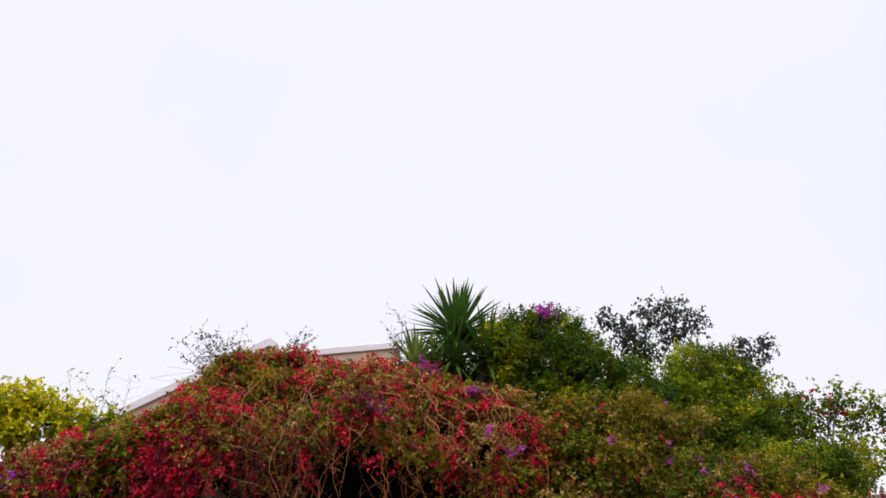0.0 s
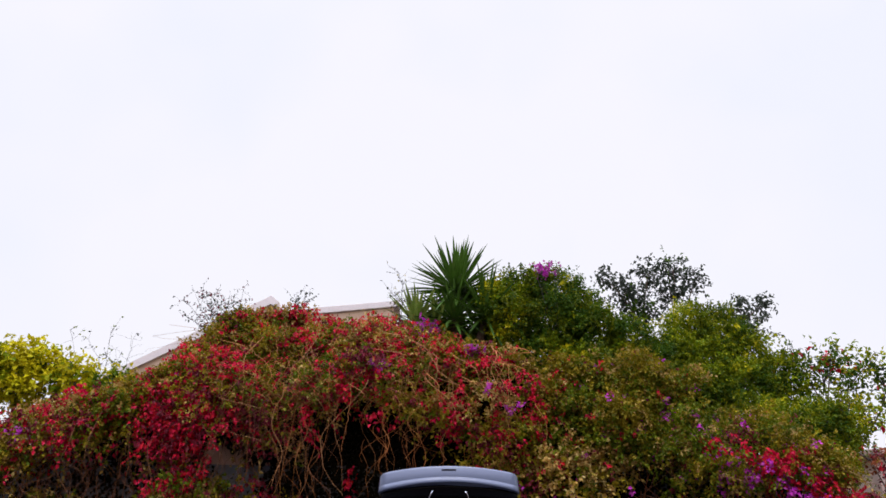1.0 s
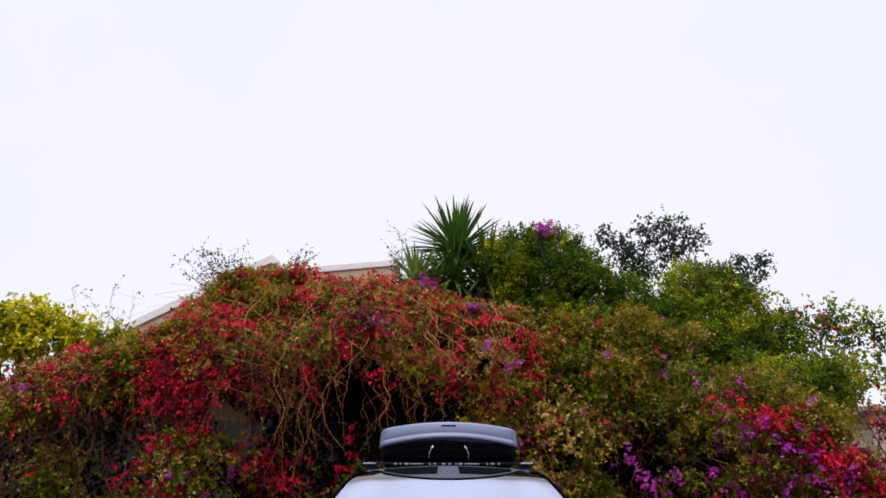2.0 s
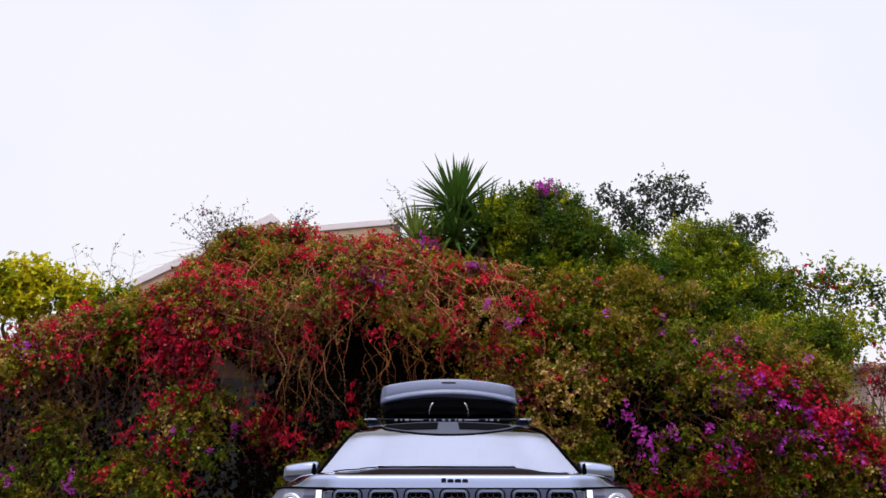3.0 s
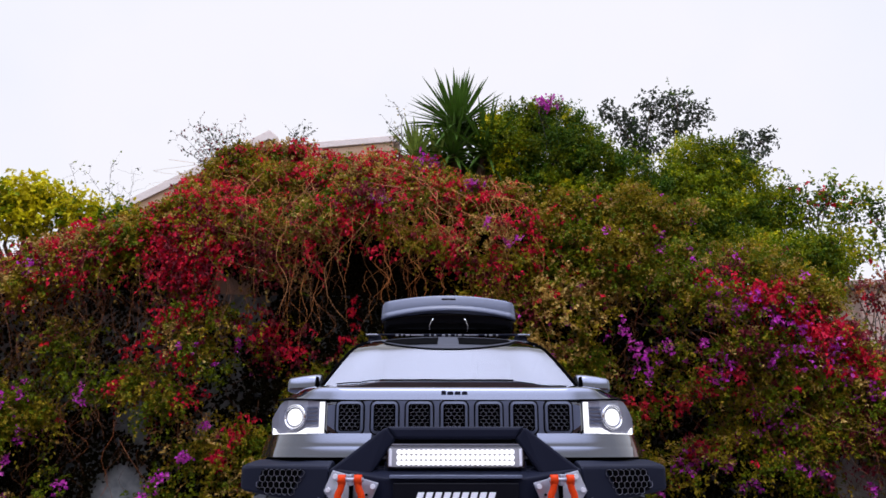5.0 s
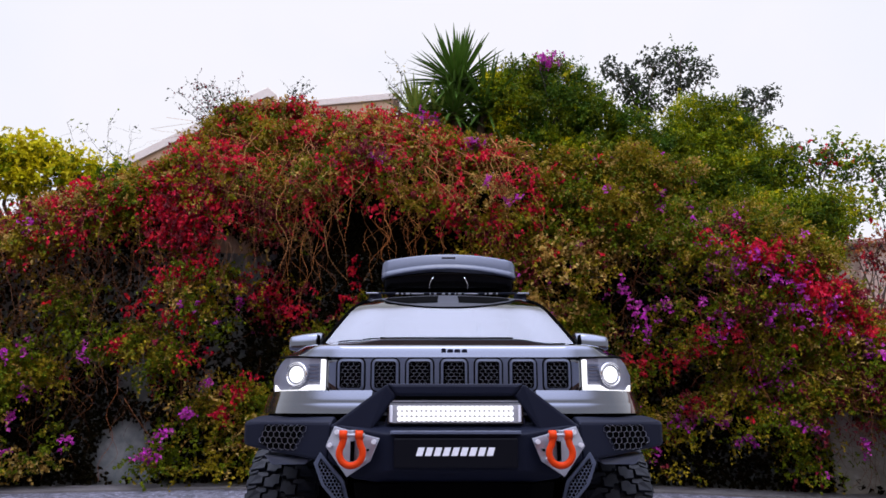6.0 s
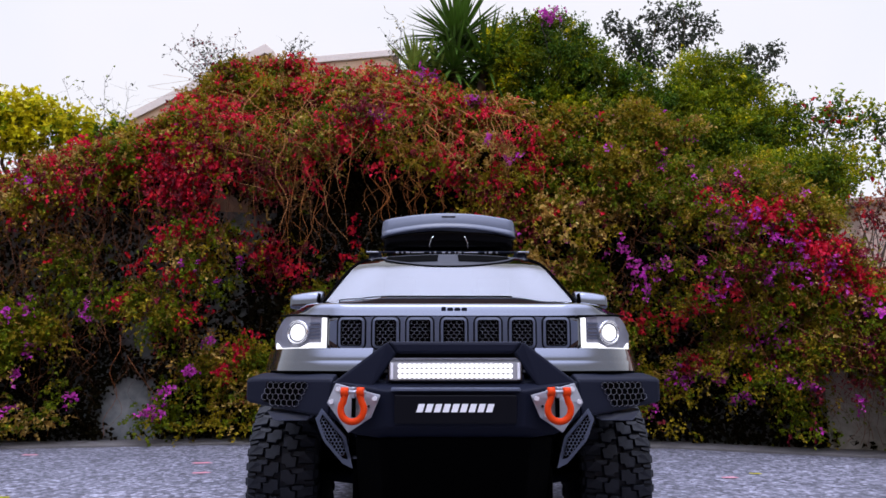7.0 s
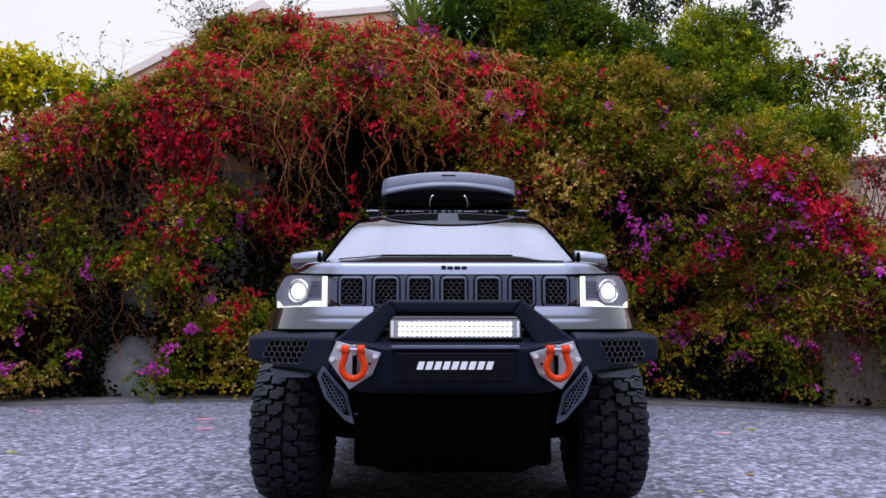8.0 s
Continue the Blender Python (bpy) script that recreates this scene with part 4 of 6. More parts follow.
bush("evergreen_shrub", "dense dark green shrub with yellowing tips", "shrub", (1.6, 10.2, 3.5),
     [(1.15, 9.8, 5.40, 0.46, 0.45, 0.34), (1.60, 9.9, 5.48, 0.48, 0.45, 0.32), (1.95, 9.9, 5.15, 0.34, 0.4, 0.45), (0.95, 9.6, 4.95, 0.34, 0.4, 0.50), (1.55, 9.6, 4.85, 0.50, 0.4, 0.45),
      (2.15, 9.6, 4.70, 0.38, 0.4, 0.42), (2.55, 9.5, 4.50, 0.34, 0.4, 0.38), (2.70, 9.4, 4.15, 0.36, 0.4, 0.34), (1.30, 9.6, 4.35, 0.45, 0.4, 0.35), (2.0, 9.5, 4.2, 0.42, 0.4, 0.3), (0.75, 9.7, 5.2, 0.25, 0.3, 0.35)],
     (("deep", 0.38), ("green", 0.60), ("bright", 0.94), ("yellow", 1.0)), 4600, (0.054, 0.031))
LAUREL = [(3.45, 9.6, 4.75, 0.42, 0.4, 0.42), (3.85, 9.6, 4.70, 0.42, 0.4, 0.38), (4.15, 9.6, 4.35, 0.38, 0.4, 0.42), (3.50, 9.4, 4.20, 0.50, 0.4, 0.42), (3.05, 9.4, 4.25, 0.36, 0.4, 0.42), (3.95, 9.3, 3.85, 0.50, 0.4, 0.36),
      (3.35, 9.2, 3.75, 0.50, 0.4, 0.34), (4.45, 9.2, 3.35, 0.36, 0.35, 0.34), (4.15, 9.0, 3.10, 0.40, 0.35, 0.36), (4.55, 8.9, 2.75, 0.30, 0.3, 0.30), (3.75, 9.0, 3.35, 0.36, 0.35, 0.3), (4.45, 9.4, 4.0, 0.32, 0.35, 0.30), (4.72, 9.1, 3.05, 0.28, 0.3, 0.28), (2.85, 9.45, 3.85, 0.42, 0.3, 0.34), (3.2, 9.2, 3.5, 0.36, 0.3, 0.3)]
LAUREL_FRONT = [(4.34, 8.38, 3.13, 0.26, 0.25, 0.24), (4.47, 8.25, 2.93, 0.20, 0.25, 0.20), (4.07, 8.44, 2.94, 0.26, 0.25, 0.22), (3.91, 8.60, 3.19, 0.28, 0.25, 0.24), (4.19, 8.33, 2.77, 0.20, 0.25, 0.14), (4.58, 8.30, 3.21, 0.16, 0.25, 0.20)]
bush("laurel_shrub", "rounded bright green shrub with fine leaves", "shrub", (3.4, 9.6, 2.6),
     LAUREL + LAUREL_FRONT,
     (("deep", 0.24), ("green", 0.46), ("bright", 0.90), ("yellow", 1.0)), 5200, (0.048, 0.025))
bush("grey_tree", "thin-crowned grey-green tree against the sky", "tree", (3.0, 11.4, 3.2),
     [(2.72, 11.2, 6.30, 0.14, 0.2, 0.22), (3.05, 11.2, 6.10, 0.28, 0.3, 0.34), (3.50, 11.3, 6.45, 0.26, 0.3, 0.24), (3.90, 11.2, 6.50, 0.30, 0.3, 0.20), (4.22, 11.2, 6.25, 0.20, 0.2, 0.2), (3.25, 11.2, 5.70, 0.42, 0.3, 0.30), (3.80, 11.2, 6.05, 0.30, 0.3, 0.25), (4.90, 11.2, 5.72, 0.20, 0.2, 0.16), (5.22, 11.2, 5.80, 0.20, 0.2, 0.16), (4.95, 11.2, 5.40, 0.3, 0.2, 0.25)],
     (("grey", 0.85), ("deep", 1.0)), 1000, (0.07, 0.042), 0.2, 0.2, 0.04, 0.1, 16, 1.0)
bush("sparse_tree", "open young tree with scattered green and red leaves", "tree", (4.8, 9.6, 1.7),
     [(4.55, 9.3, 3.85, 0.22, 0.3, 0.34), (4.98, 9.3, 4.05, 0.26, 0.3, 0.38), (5.30, 9.3, 3.90, 0.20, 0.3, 0.36), (4.95, 9.3, 3.40, 0.40, 0.3, 0.36), (5.45, 9.3, 3.45, 0.26, 0.3, 0.30), (5.75, 9.3, 3.85, 0.16, 0.3, 0.40), (4.62, 9.3, 4.22, 0.24, 0.3, 0.26), (5.15, 9.3, 4.25, 0.22, 0.3, 0.24), (5.6, 9.3, 4.15, 0.2, 0.3, 0.22)],
     (("bright", 0.40), ("deep", 0.80), ("red", 0.86), ("yellow", 0.94), ("grey", 1.0)), 640, (0.066, 0.044), 0.2, 0.2, 0.03, 0.1, 22, 1.0)
bush("acacia_tree", "yellow-green leafy tree with dark crooked branches", "tree", (-5.9, 9.9, 2.6),
     [(-5.55, 9.3, 4.22, 0.36, 0.4, 0.26), (-5.95, 9.3, 4.02, 0.40, 0.4, 0.32), (-5.20, 9.3, 4.10, 0.34, 0.35, 0.26), (-4.80, 9.3, 3.95, 0.36, 0.35, 0.22), (-4.35, 9.3, 3.88, 0.34, 0.3, 0.17), (-5.45, 9.3, 3.80, 0.5, 0.4, 0.26), (-6.7, 9.3, 4.2, 0.5, 0.4, 0.4)],
     (("yellow", 0.66), ("bright", 0.92), ("deep", 1.0)), 1500, (0.078, 0.050), 0.16, 0.3, 0.06, 0.1, 12, 1.0)
bush("rust_shrub", "rust-red thin-branched shrub against the pale wall", "shrub", (5.0, 9.0, 0.0),
     [(5.05, 8.9, 2.85, 0.30, 0.25, 0.14), (5.40, 8.9, 2.90, 0.30, 0.25, 0.16), (5.70, 8.9, 2.82, 0.28, 0.25, 0.16), (5.25, 8.9, 2.66, 0.26, 0.2, 0.12), (5.60, 8.9, 2.55, 0.20, 0.2, 0.10)],
     (("wine", 0.40), ("red", 0.52), ("rust", 0.88), ("olive", 1.0)), 700, (0.05, 0.034), 0.14, 0.2, 0.03, 0.3, 10, 1.0)
bush("creeper_curtain", "dark red creeper trailing down the wall end", "climbing plant", (4.75, 7.75, 0.0),
     [(4.62, 7.72, 1.40, 0.14, 0.12, 0.26), (4.72, 7.68, 1.00, 0.13, 0.12, 0.30), (4.55, 7.80, 1.75, 0.14, 0.12, 0.14)],
     (("wine", 0.42), ("red", 0.85), ("olive", 1.0)), 1300, (0.056, 0.042), 0.12, 0.2, 0.02, 0.5, 10, 1.0)


def twig_shrub(name, label, base, tips, leaves, keys, radius=0.009):
    """Bare twigs that rise above the hedge, each with side twigs and a few leaves."""
    ob = plant(name, label, "shrub", base)
    main = limb_paths(base, tips, 0.09, 10)
    sub, pts = [], []
    for path in main:
        for j in range(3, 10):
            for q in range(3):
                d = unit(RNG.normal(0, 1, 3) * np.array([1, 0.6, 0.8]) + np.array([0, 0, 0.4]))
                ln = RNG.uniform(0.08, 0.28)
                f = np.linspace(0, 1, 5)[:, None]
                tw = path[j] + d * ln * f + RNG.normal(0, 0.008, (5, 3))
                sub.append(tw)
                pts.append(tw[2:])
    for path in main:
        part("branch", tubes_mesh("branch", path[None], [radius], 4), TWIG, ob)
    tagged(part("twig", tubes_mesh("twig", sub, np.full(len(sub), radius * 0.42)), TWIG, ob), kind="stuff")
    pts = np.concatenate(pts)
    pts = pts[RNG.random(len(pts)) < leaves]
    share = RNG.random(len(pts))
    for i, key in enumerate(keys):
        m = (share >= i / len(keys)) & (share < (i + 1) / len(keys))
        k = m.sum()
        part("foliage", leaf_mesh("foliage", pts[m], RNG.normal(0, 1, (k, 3)), RNG.normal(0, 1, (k, 3)), RNG.uniform(0.03, 0.06, k), RNG.uniform(0.018, 0.034, k)), LEAF[key], ob)
    return ob


twig_shrub("twig_shrub", "leafless grey shrub with fine twigs on the hedge top", (-3.1, 9.7, 4.3),
           [(-3.7, 9.6, 5.2), (-3.45, 9.6, 5.35), (-3.1, 9.6, 5.25), (-2.85, 9.6, 5.35), (-3.3, 9.6, 5.3), (-3.0, 9.6, 5.1), (-3.6, 9.6, 4.95), (-3.3, 9.6, 5.1), (-2.95, 9.6, 5.2), (-3.2, 9.6, 4.9), (-3.5, 9.6, 5.2)], 0.85, ("grey", "wine", "grey"), 0.005)
twig_shrub("twig_shrub", "thin grey twigs beside the yellow tree", (-4.55, 9.7, 3.5),
           [(-4.3, 9.6, 4.62), (-4.6, 9.6, 4.7), (-4.9, 9.6, 4.6), (-4.45, 9.6, 4.3), (-5.2, 9.6, 4.75)], 0.42, ("grey", "bright"), 0.0045)
twig_shrub("twig_shrub", "small dark sprig on the hedge crest", (-2.1, 9.7, 4.8), [(-2.12, 9.6, 5.28), (-1.98, 9.6, 5.2)], 0.6, ("grey",), 0.005)
twig_shrub("twig_shrub", "upright flowering sprig beside the yucca", (-0.66, 9.7, 4.6), [(-0.64, 9.6, 5.62), (-0.72, 9.6, 5.3), (-0.55, 9.6, 5.2)], 0.5, ("grey", "olive"), 0.006)
twig_shrub("twig_shrub", "bare crooked twigs at the hedge end", (5.3, 9.0, 1.8), [(5.5, 8.9, 3.1), (5.8, 8.9, 2.9), (5.2, 8.9, 2.9), (5.7, 8.9, 2.4), (5.45, 8.9, 3.4)], 0.15, ("grey", "red"), 0.008)


def yucca(label, base, heads, blade):
    """Rosettes of stiff folded blades on a stem."""
    ob = plant("yucca", label, "yucca", base)
    for hx, hy, hz, ln, count, lift in heads:
        part("stem", tube([base, ((base[0] + hx) / 2 + 0.03, hy, (base[2] + hz) / 2), (hx, hy, hz)], [0.09, 0.08, 0.05]), BARK, ob)
        for i in range(count):
            a = 2.39996 * i
            el = radians(88 - (118 - lift) * (i / count) ** 0.9 + RNG.uniform(-7, 7))
            d = Vector((math.cos(a) * math.cos(el), math.sin(a) * math.cos(el), math.sin(el)))
            s = d.cross(Vector((0, 0, 1)))
            s = s.normalized() if s.length > 0.05 else Vector((1, 0, 0))
            up = s.cross(d)
            L, w = ln * RNG.uniform(0.8, 1.1), 0.026 * RNG.uniform(0.85, 1.25)
            sag = RNG.uniform(0.04, 0.20) * L * (1.9 if el < 0.3 else 0.6)
            rows = []
            for f, ww in ((0, 0.7), (0.25, 1), (0.55, 0.9), (0.82, 0.5), (1, 0.04)):
                c = Vector((hx, hy, hz)) + d * (0.05 + L * f) - Vector((0, 0, sag * f * f))
                rows += [c - s * w * ww, c - up * w * ww * 0.5, c + s * w * ww]
            fc = []
            for r in range(4):
                for q in range(2):
                    fc.append((3 * r + q, 3 * r + q + 1, 3 * r + q + 4, 3 * r + q + 3))
            part("leaf", mesh_np("leaf", rows, fc), LEAF[blade], ob)
    return ob


yucca("tall spiky green yucca on the hedge crest", (0.25, 10.05, 3.7), ((0.2, 9.95, 5.48, 0.85, 130, 0), (0.60, 9.75, 5.0, 0.78, 70, -20), (0.15, 9.75, 4.95, 0.65, 70, -20)), "blade")
yucca("smaller spiky yucca leaning beside the tall one", (-0.3, 10.2, 4.0), ((-0.38, 9.95, 4.95, 0.60, 70, 10), (-0.1, 9.9, 4.85, 0.55, 50, 0)), "pale_blade")

bush("understorey_shrub", "dark leafy undergrowth beneath the yucca", "shrub", (0.3, 10.3, 3.6),
     [(-0.25, 10.25, 4.85, 0.30, 0.3, 0.28), (0.15, 10.2, 4.75, 0.38, 0.3, 0.40), (0.60, 10.1, 4.60, 0.40, 0.3, 0.42), (0.30, 9.9, 4.35, 0.40, 0.25, 0.25), (0.95, 10.0, 4.35, 0.42, 0.3, 0.35), (1.5, 10.0, 4.15, 0.45, 0.3, 0.3), (2.1, 9.9, 4.0, 0.42, 0.3, 0.28)],
     (("deep", 0.8), ("green", 1.0)), 3000, (0.06, 0.036))


# ---- buildings behind ----
def villa():
    ob = thing("villa", "beige rendered house with pale coping behind the hedge", "house", pose(-3.3, 13.0, 0))
    gable = [(-4.0, 0, 3), (0.06, 0, 3), (0.06, 0, 6.52), (-0.02, 0, 6.64), (-2.55, 0, 5.24), (-4.0, 0, 4.45)]
    part("wall", prism(gable, 5.0), RENDER, ob)
    part("coping", prism([(0.16, -0.05, 6.66), (0.0, -0.05, 6.80), (-2.55, -0.05, 5.39), (-4.2, -0.05, 4.48), (-4.2, -0.05, 4.33), (-2.55, -0.05, 5.24), (0.0, -0.05, 6.63), (0.10, -0.05, 6.56)], 0.6, 0.01), CAPSTONE, ob, "pale sloping coping")
    part("wall", prism([(0.07, 0.1, 3), (2.35, 0.1, 3), (2.35, 0.1, 6.60), (0.07, 0.1, 6.38)], 5.0), RENDER, ob)
    part("coping", prism([(0.17, 0.06, 6.40), (0.17, 0.06, 6.53), (2.45, 0.06, 6.745), (2.45, 0.06, 6.615)], 0.7, 0.01), CAPSTONE, ob, "pale flat coping")
    return ob


def annex():
    ob = thing("annex", "pale pink-beige rendered building beyond the hedge end", "house", pose(5.75, 10.0, 0))
    part("wall", hull([(x, y, z) for x in (0.0, 6) for y in (0, 4) for z in (0, 3.10)]), PINK, ob)
    part("roof", hull([(x, y, z) for x in (-0.12, 6.1) for y in (-0.12, 4.1) for z in (3.10, 3.17)], 0.01), PINK, ob)
    return ob


villa()
annex()

# a magenta spray grows through the top of the dark shrub
spray = plant("bougainvillea_spray", "small magenta bougainvillea spray in the shrub top", "flowering shrub", (1.5, 9.7, 4.3), "stuff")
sx = RNG.normal(0, 1, (32, 3)) * np.array([0.10, 0.10, 0.04]) + np.array([1.45, 9.55, 5.60])
sp, sa, sf, _ = shoots(*sx.T, np.tile([0, -0.4, 0.6], (32, 1)), 0.08, 0.3, 7, 0.6)
part("blossom", leaf_mesh("blossom", sp, sa, sf, np.full(len(sp), 0.045), np.full(len(sp), 0.036)), LEAF["magenta"], spray)
part("stem", tubes_mesh("stem", limb_paths((1.5, 9.7, 4.3), sx[:8], 0.06), np.full(8, 0.006), 4), TWIG, spray)


# ---- the car ----
def curve(xs, ys):
    return lambda v: float(np.interp(v, xs, ys))


half_width = curve((0, 0.03, 0.10, 0.20, 0.35, 0.55, 0.80, 1.2, 3.6, 4.05, 4.25, 4.35), (0.50, 0.62, 0.72, 0.78, 0.845, 0.890, 0.915, 0.92, 0.91, 0.87, 0.80, 0.68))
hood_z = curve((0, 0.03, 0.07, 0.13, 0.3, 0.6, 0.9, 1.12, 1.3, 1.5, 3.9, 4.15, 4.3, 4.35), (1.105, 1.138, 1.150, 1.159, 1.173, 1.197, 1.221, 1.240, 1.240, 1.235, 1.25, 1.23, 1.15, 0.98))
crown_z = curve((0, 0.1, 0.35, 0.7, 1.15, 1.5, 4.35), (0.0, 0.05, 0.085, 0.085, 0.055, 0.02, 0.03))


def nose_y(x):
    """How far back the front skin lies at a distance x from the middle."""
    return float(np.interp(abs(x), (0, 0.50, 0.62, 0.72, 0.78, 0.845, 0.890, 0.915), (0, 0.0, 0.03, 0.10, 0.20, 0.35, 0.55, 0.8)))


def body_rings():
    rings = []
    for y in (0, 0.015, 0.03, 0.05, 0.07, 0.10, 0.13, 0.2, 0.28, 0.35, 0.45, 0.55, 0.68, 0.8, 1.0, 1.12, 1.2, 1.3, 1.5, 2.0, 2.6, 3.2, 3.6, 3.9, 4.05, 4.15, 4.25, 4.3, 4.35):
        w, zc, cr = half_width(y), hood_z(y), crown_z(y)
        lo = 0.36 if 1.1 < y < 4.0 else (0.74 if y < 0.6 else 0.50)
        half = [(f * w, zc - cr * f ** 2.5) for f in (0, 0.2, 0.4, 0.58, 0.74, 0.87, 0.95)]
        zs = zc - cr
        half += [(0.985 * w, zs - 0.02), (0.998 * w, zs - 0.055), (1.0 * w, max(0.93, lo + 0.19)), (0.992 * w, max(0.84, lo + 0.12)), (1.0 * w, max(0.74, lo + 0.08)), (0.99 * w, max(0.60, lo + 0.05)), (0.975 * w, lo + 0.02), (0.93 * w, lo), (0.5 * w, lo - 0.01)]
        rings.append([(x, y, z) for x, z in half] + [(-x, y, z) for x, z in half[:0:-1]])
    return rings


def cut_arches(bm):
    """Wheel arches taken out of the body; their inside is black."""
    me = bpy.data.meshes.new("body")
    bmesh.ops.recalc_face_normals(bm, faces=bm.faces[:])
    bm.to_mesh(me)
    bm.free()
    me.materials.append(PAINT)
    me.materials.append(VOID)
    ob = new("body", me)
    cutters = []
    for y in (0.75, 3.39):
        for s in (-1, 1):
            cb = bmesh.new()
            rows = []
            for x in (0.52, 1.2):
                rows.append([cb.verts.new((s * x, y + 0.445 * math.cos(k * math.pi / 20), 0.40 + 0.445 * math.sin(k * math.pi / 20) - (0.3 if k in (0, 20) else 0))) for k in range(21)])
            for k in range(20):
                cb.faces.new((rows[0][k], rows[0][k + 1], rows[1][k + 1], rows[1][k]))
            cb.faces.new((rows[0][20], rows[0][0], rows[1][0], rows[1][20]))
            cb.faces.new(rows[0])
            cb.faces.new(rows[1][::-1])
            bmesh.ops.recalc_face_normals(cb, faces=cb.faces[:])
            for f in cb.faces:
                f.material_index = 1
            cm = bpy.data.meshes.new("cutter")
            cb.to_mesh(cm)
            cb.free()
            cm.materials.append(PAINT)
            cm.materials.append(VOID)
            c = new("cutter", cm)
            mod = ob.modifiers.new("arch", "BOOLEAN")
            mod.operation, mod.object, mod.solver = "DIFFERENCE", c, "EXACT"
            cutters.append(c)
    dg = bpy.context.evaluated_depsgraph_get()
    out = bpy.data.meshes.new_from_object(ob.evaluated_get(dg))
    bpy.data.objects.remove(ob)
    for c in cutters:
        bpy.data.objects.remove(c)
    out.materials.clear()
    out.materials.append(PAINT)
    out.materials.append(VOID)
    return out


def column_patch(x0, x1, top, bottom, off, n=14, m=8, depth=0.006):
    """A panel that follows the car's nose between two edges z = top(x), bottom(x)."""
    p = np.zeros((m, n, 3))
    for j, x in enumerate(np.linspace(x0, x1, n)):
        for i, f in enumerate(np.linspace(0, 1, m)):
            p[i, j] = (x, nose_y(x) - off, bottom(x) + f * (top(x) - bottom(x)))
    bm = sheet(p, -depth if x1 > x0 else depth)
    return bm


car = thing("car", "dark grey off-road car with steel bumper and lit lamps", "car", pose(0.047, 3.2, 0, 0, 0, 0.37))
body = part("body", cut_arches(loft(body_rings())), PAINT, car, "glossy dark grey painted bodywork")

# greenhouse
RAKE = curve((0, 0.58, 0.62, 0.66, 0.70, 1), (0, 0.6809, 0.7246, 0.7619, 0.7928, 1))
RAKE_SIDE = curve((0, 0.50, 0.60, 0.70, 1), (0, 0.655, 0.758, 0.835, 1))


GLASS_HALF = curve((0, 0.75, 0.92, 1), (0.778, 0.632, 0.588, 0.535))


def windshield_point(u, v, out=0.0):
    """u across from -1 to 1, v up from 0 to 1."""
    hw = GLASS_HALF(RAKE_SIDE(v))
    x = u * hw
    y = (1.20 + 0.53 * v) + (0.055 - 0.01 * v) * u * u
    k = min(1.0, max(0.0, (abs(u) - 0.64) / 0.26))
    k = k * k * (3 - 2 * k)
    rise = RAKE(v) * (1 - k) + RAKE_SIDE(v) * k
    z = 1.262 + 0.364 * rise - (0.015 + 0.01 * v) * u * u
    return (x, y - out * 0.45, z + out)


us, vs = np.linspace(-1, 1, 33), (0, 0.15, 0.3, 0.45, 0.54, 0.58, 0.62, 0.66, 0.70, 0.76, 0.84, 0.92, 1)
glass_ws = part("windshield", sheet([[windshield_point(u, v) for u in us] for v in vs], 0.005), WINDSCREEN, car, "raked windscreen reflecting the sky", True)
glass_ws.visible_shadow = False
# matt band over the glass: sunshade plus the box's reflection as plain colour
part("windshield_band", sheet([[windshield_point(u, 1.0 - f * (0.05 + 0.34 * max(0.0, 1 - abs(u / 0.80) ** 2.4)), 0.009) for u in us] for f in (1, 0.75, 0.5, 0.25, 0)], 0.003), BAND_DARK, car, "dark windscreen top band, sunshade and painted box reflection")
# two black patches added over the darkest areas of the band
for u0, u1 in ((-0.73, -0.12), (0.11, 0.71)):
    part("band_patch", sheet([[windshield_point(u0 + (u1 - u0) * g, 1.0 - 0.05 - (0.06 + 0.17 * min(1, 2.2 * (g if u0 < 0 else 1 - g))) * f, 0.014) for g in np.linspace(0, 1, 9)] for f in (1, 0.5, 0)], 0.003), VOID, car, "black patch added within the windscreen's dark band")


def bonnet_bulge(x):
    """Height of the raised rear edge of the bonnet: level in the middle, falling away in a soft step."""
    k = min(1.0, max(0.0, (abs(x) - 0.36) / 0.20))
    return 0.040 - 0.022 * k * k * (3 - 2 * k)


# upright, so its paint mirrors the added rear wall as a brown band
part("bonnet_edge", sheet([[(x, 0.985 + 0.002 * v + 0.05 * x * x, 1.205 + v * (0.024 + bonnet_bulge(x))) for x in np.linspace(-0.70, 0.66, 61)] for v in np.linspace(0, 1, 5)], 0.02), PAINT, car, "raised rear edge of the bonnet", True)
part("bonnet_rim", sheet([[(x, 0.985 + 0.03 * v + 0.05 * x * x, 1.2305 + bonnet_bulge(x) + 0.0045 * math.sin(math.pi * v)) for x in np.linspace(-0.70, 0.66, 61)] for v in np.linspace(0, 1, 5)], 0.006), PAINT, car, "", True)
part("cowl_seal", sheet([[(x, 1.035 + 0.012 * v + 0.05 * x * x, 1.268 + 0.010 * v) for x in np.linspace(-0.40, 0.36, 21)] for v in (0, 0.5, 1)], 0.02), VOID, car, "black rubber bonnet seal")
part("sensor_housing", sheet([[windshield_point(u, v, -0.035) for u in np.linspace(-0.09, 0.09, 5)] for v in np.linspace(0.70, 0.95, 6)], 0.02), GREY, car, "grey sensor housing behind the glass")
for u0, u1, v0, v1 in ((-0.88, -0.69, 0.055, 0.070), (-0.69, -0.56, 0.080, 0.092)):
    part("wiper", tube([windshield_point(u0, v0, 0.010), windshield_point((u0 + u1) / 2, (v0 + v1) / 2, 0.012), windshield_point(u1, v1, 0.010)], 0.0036, 6), VOID, car, "black wiper blade resting on the glass")


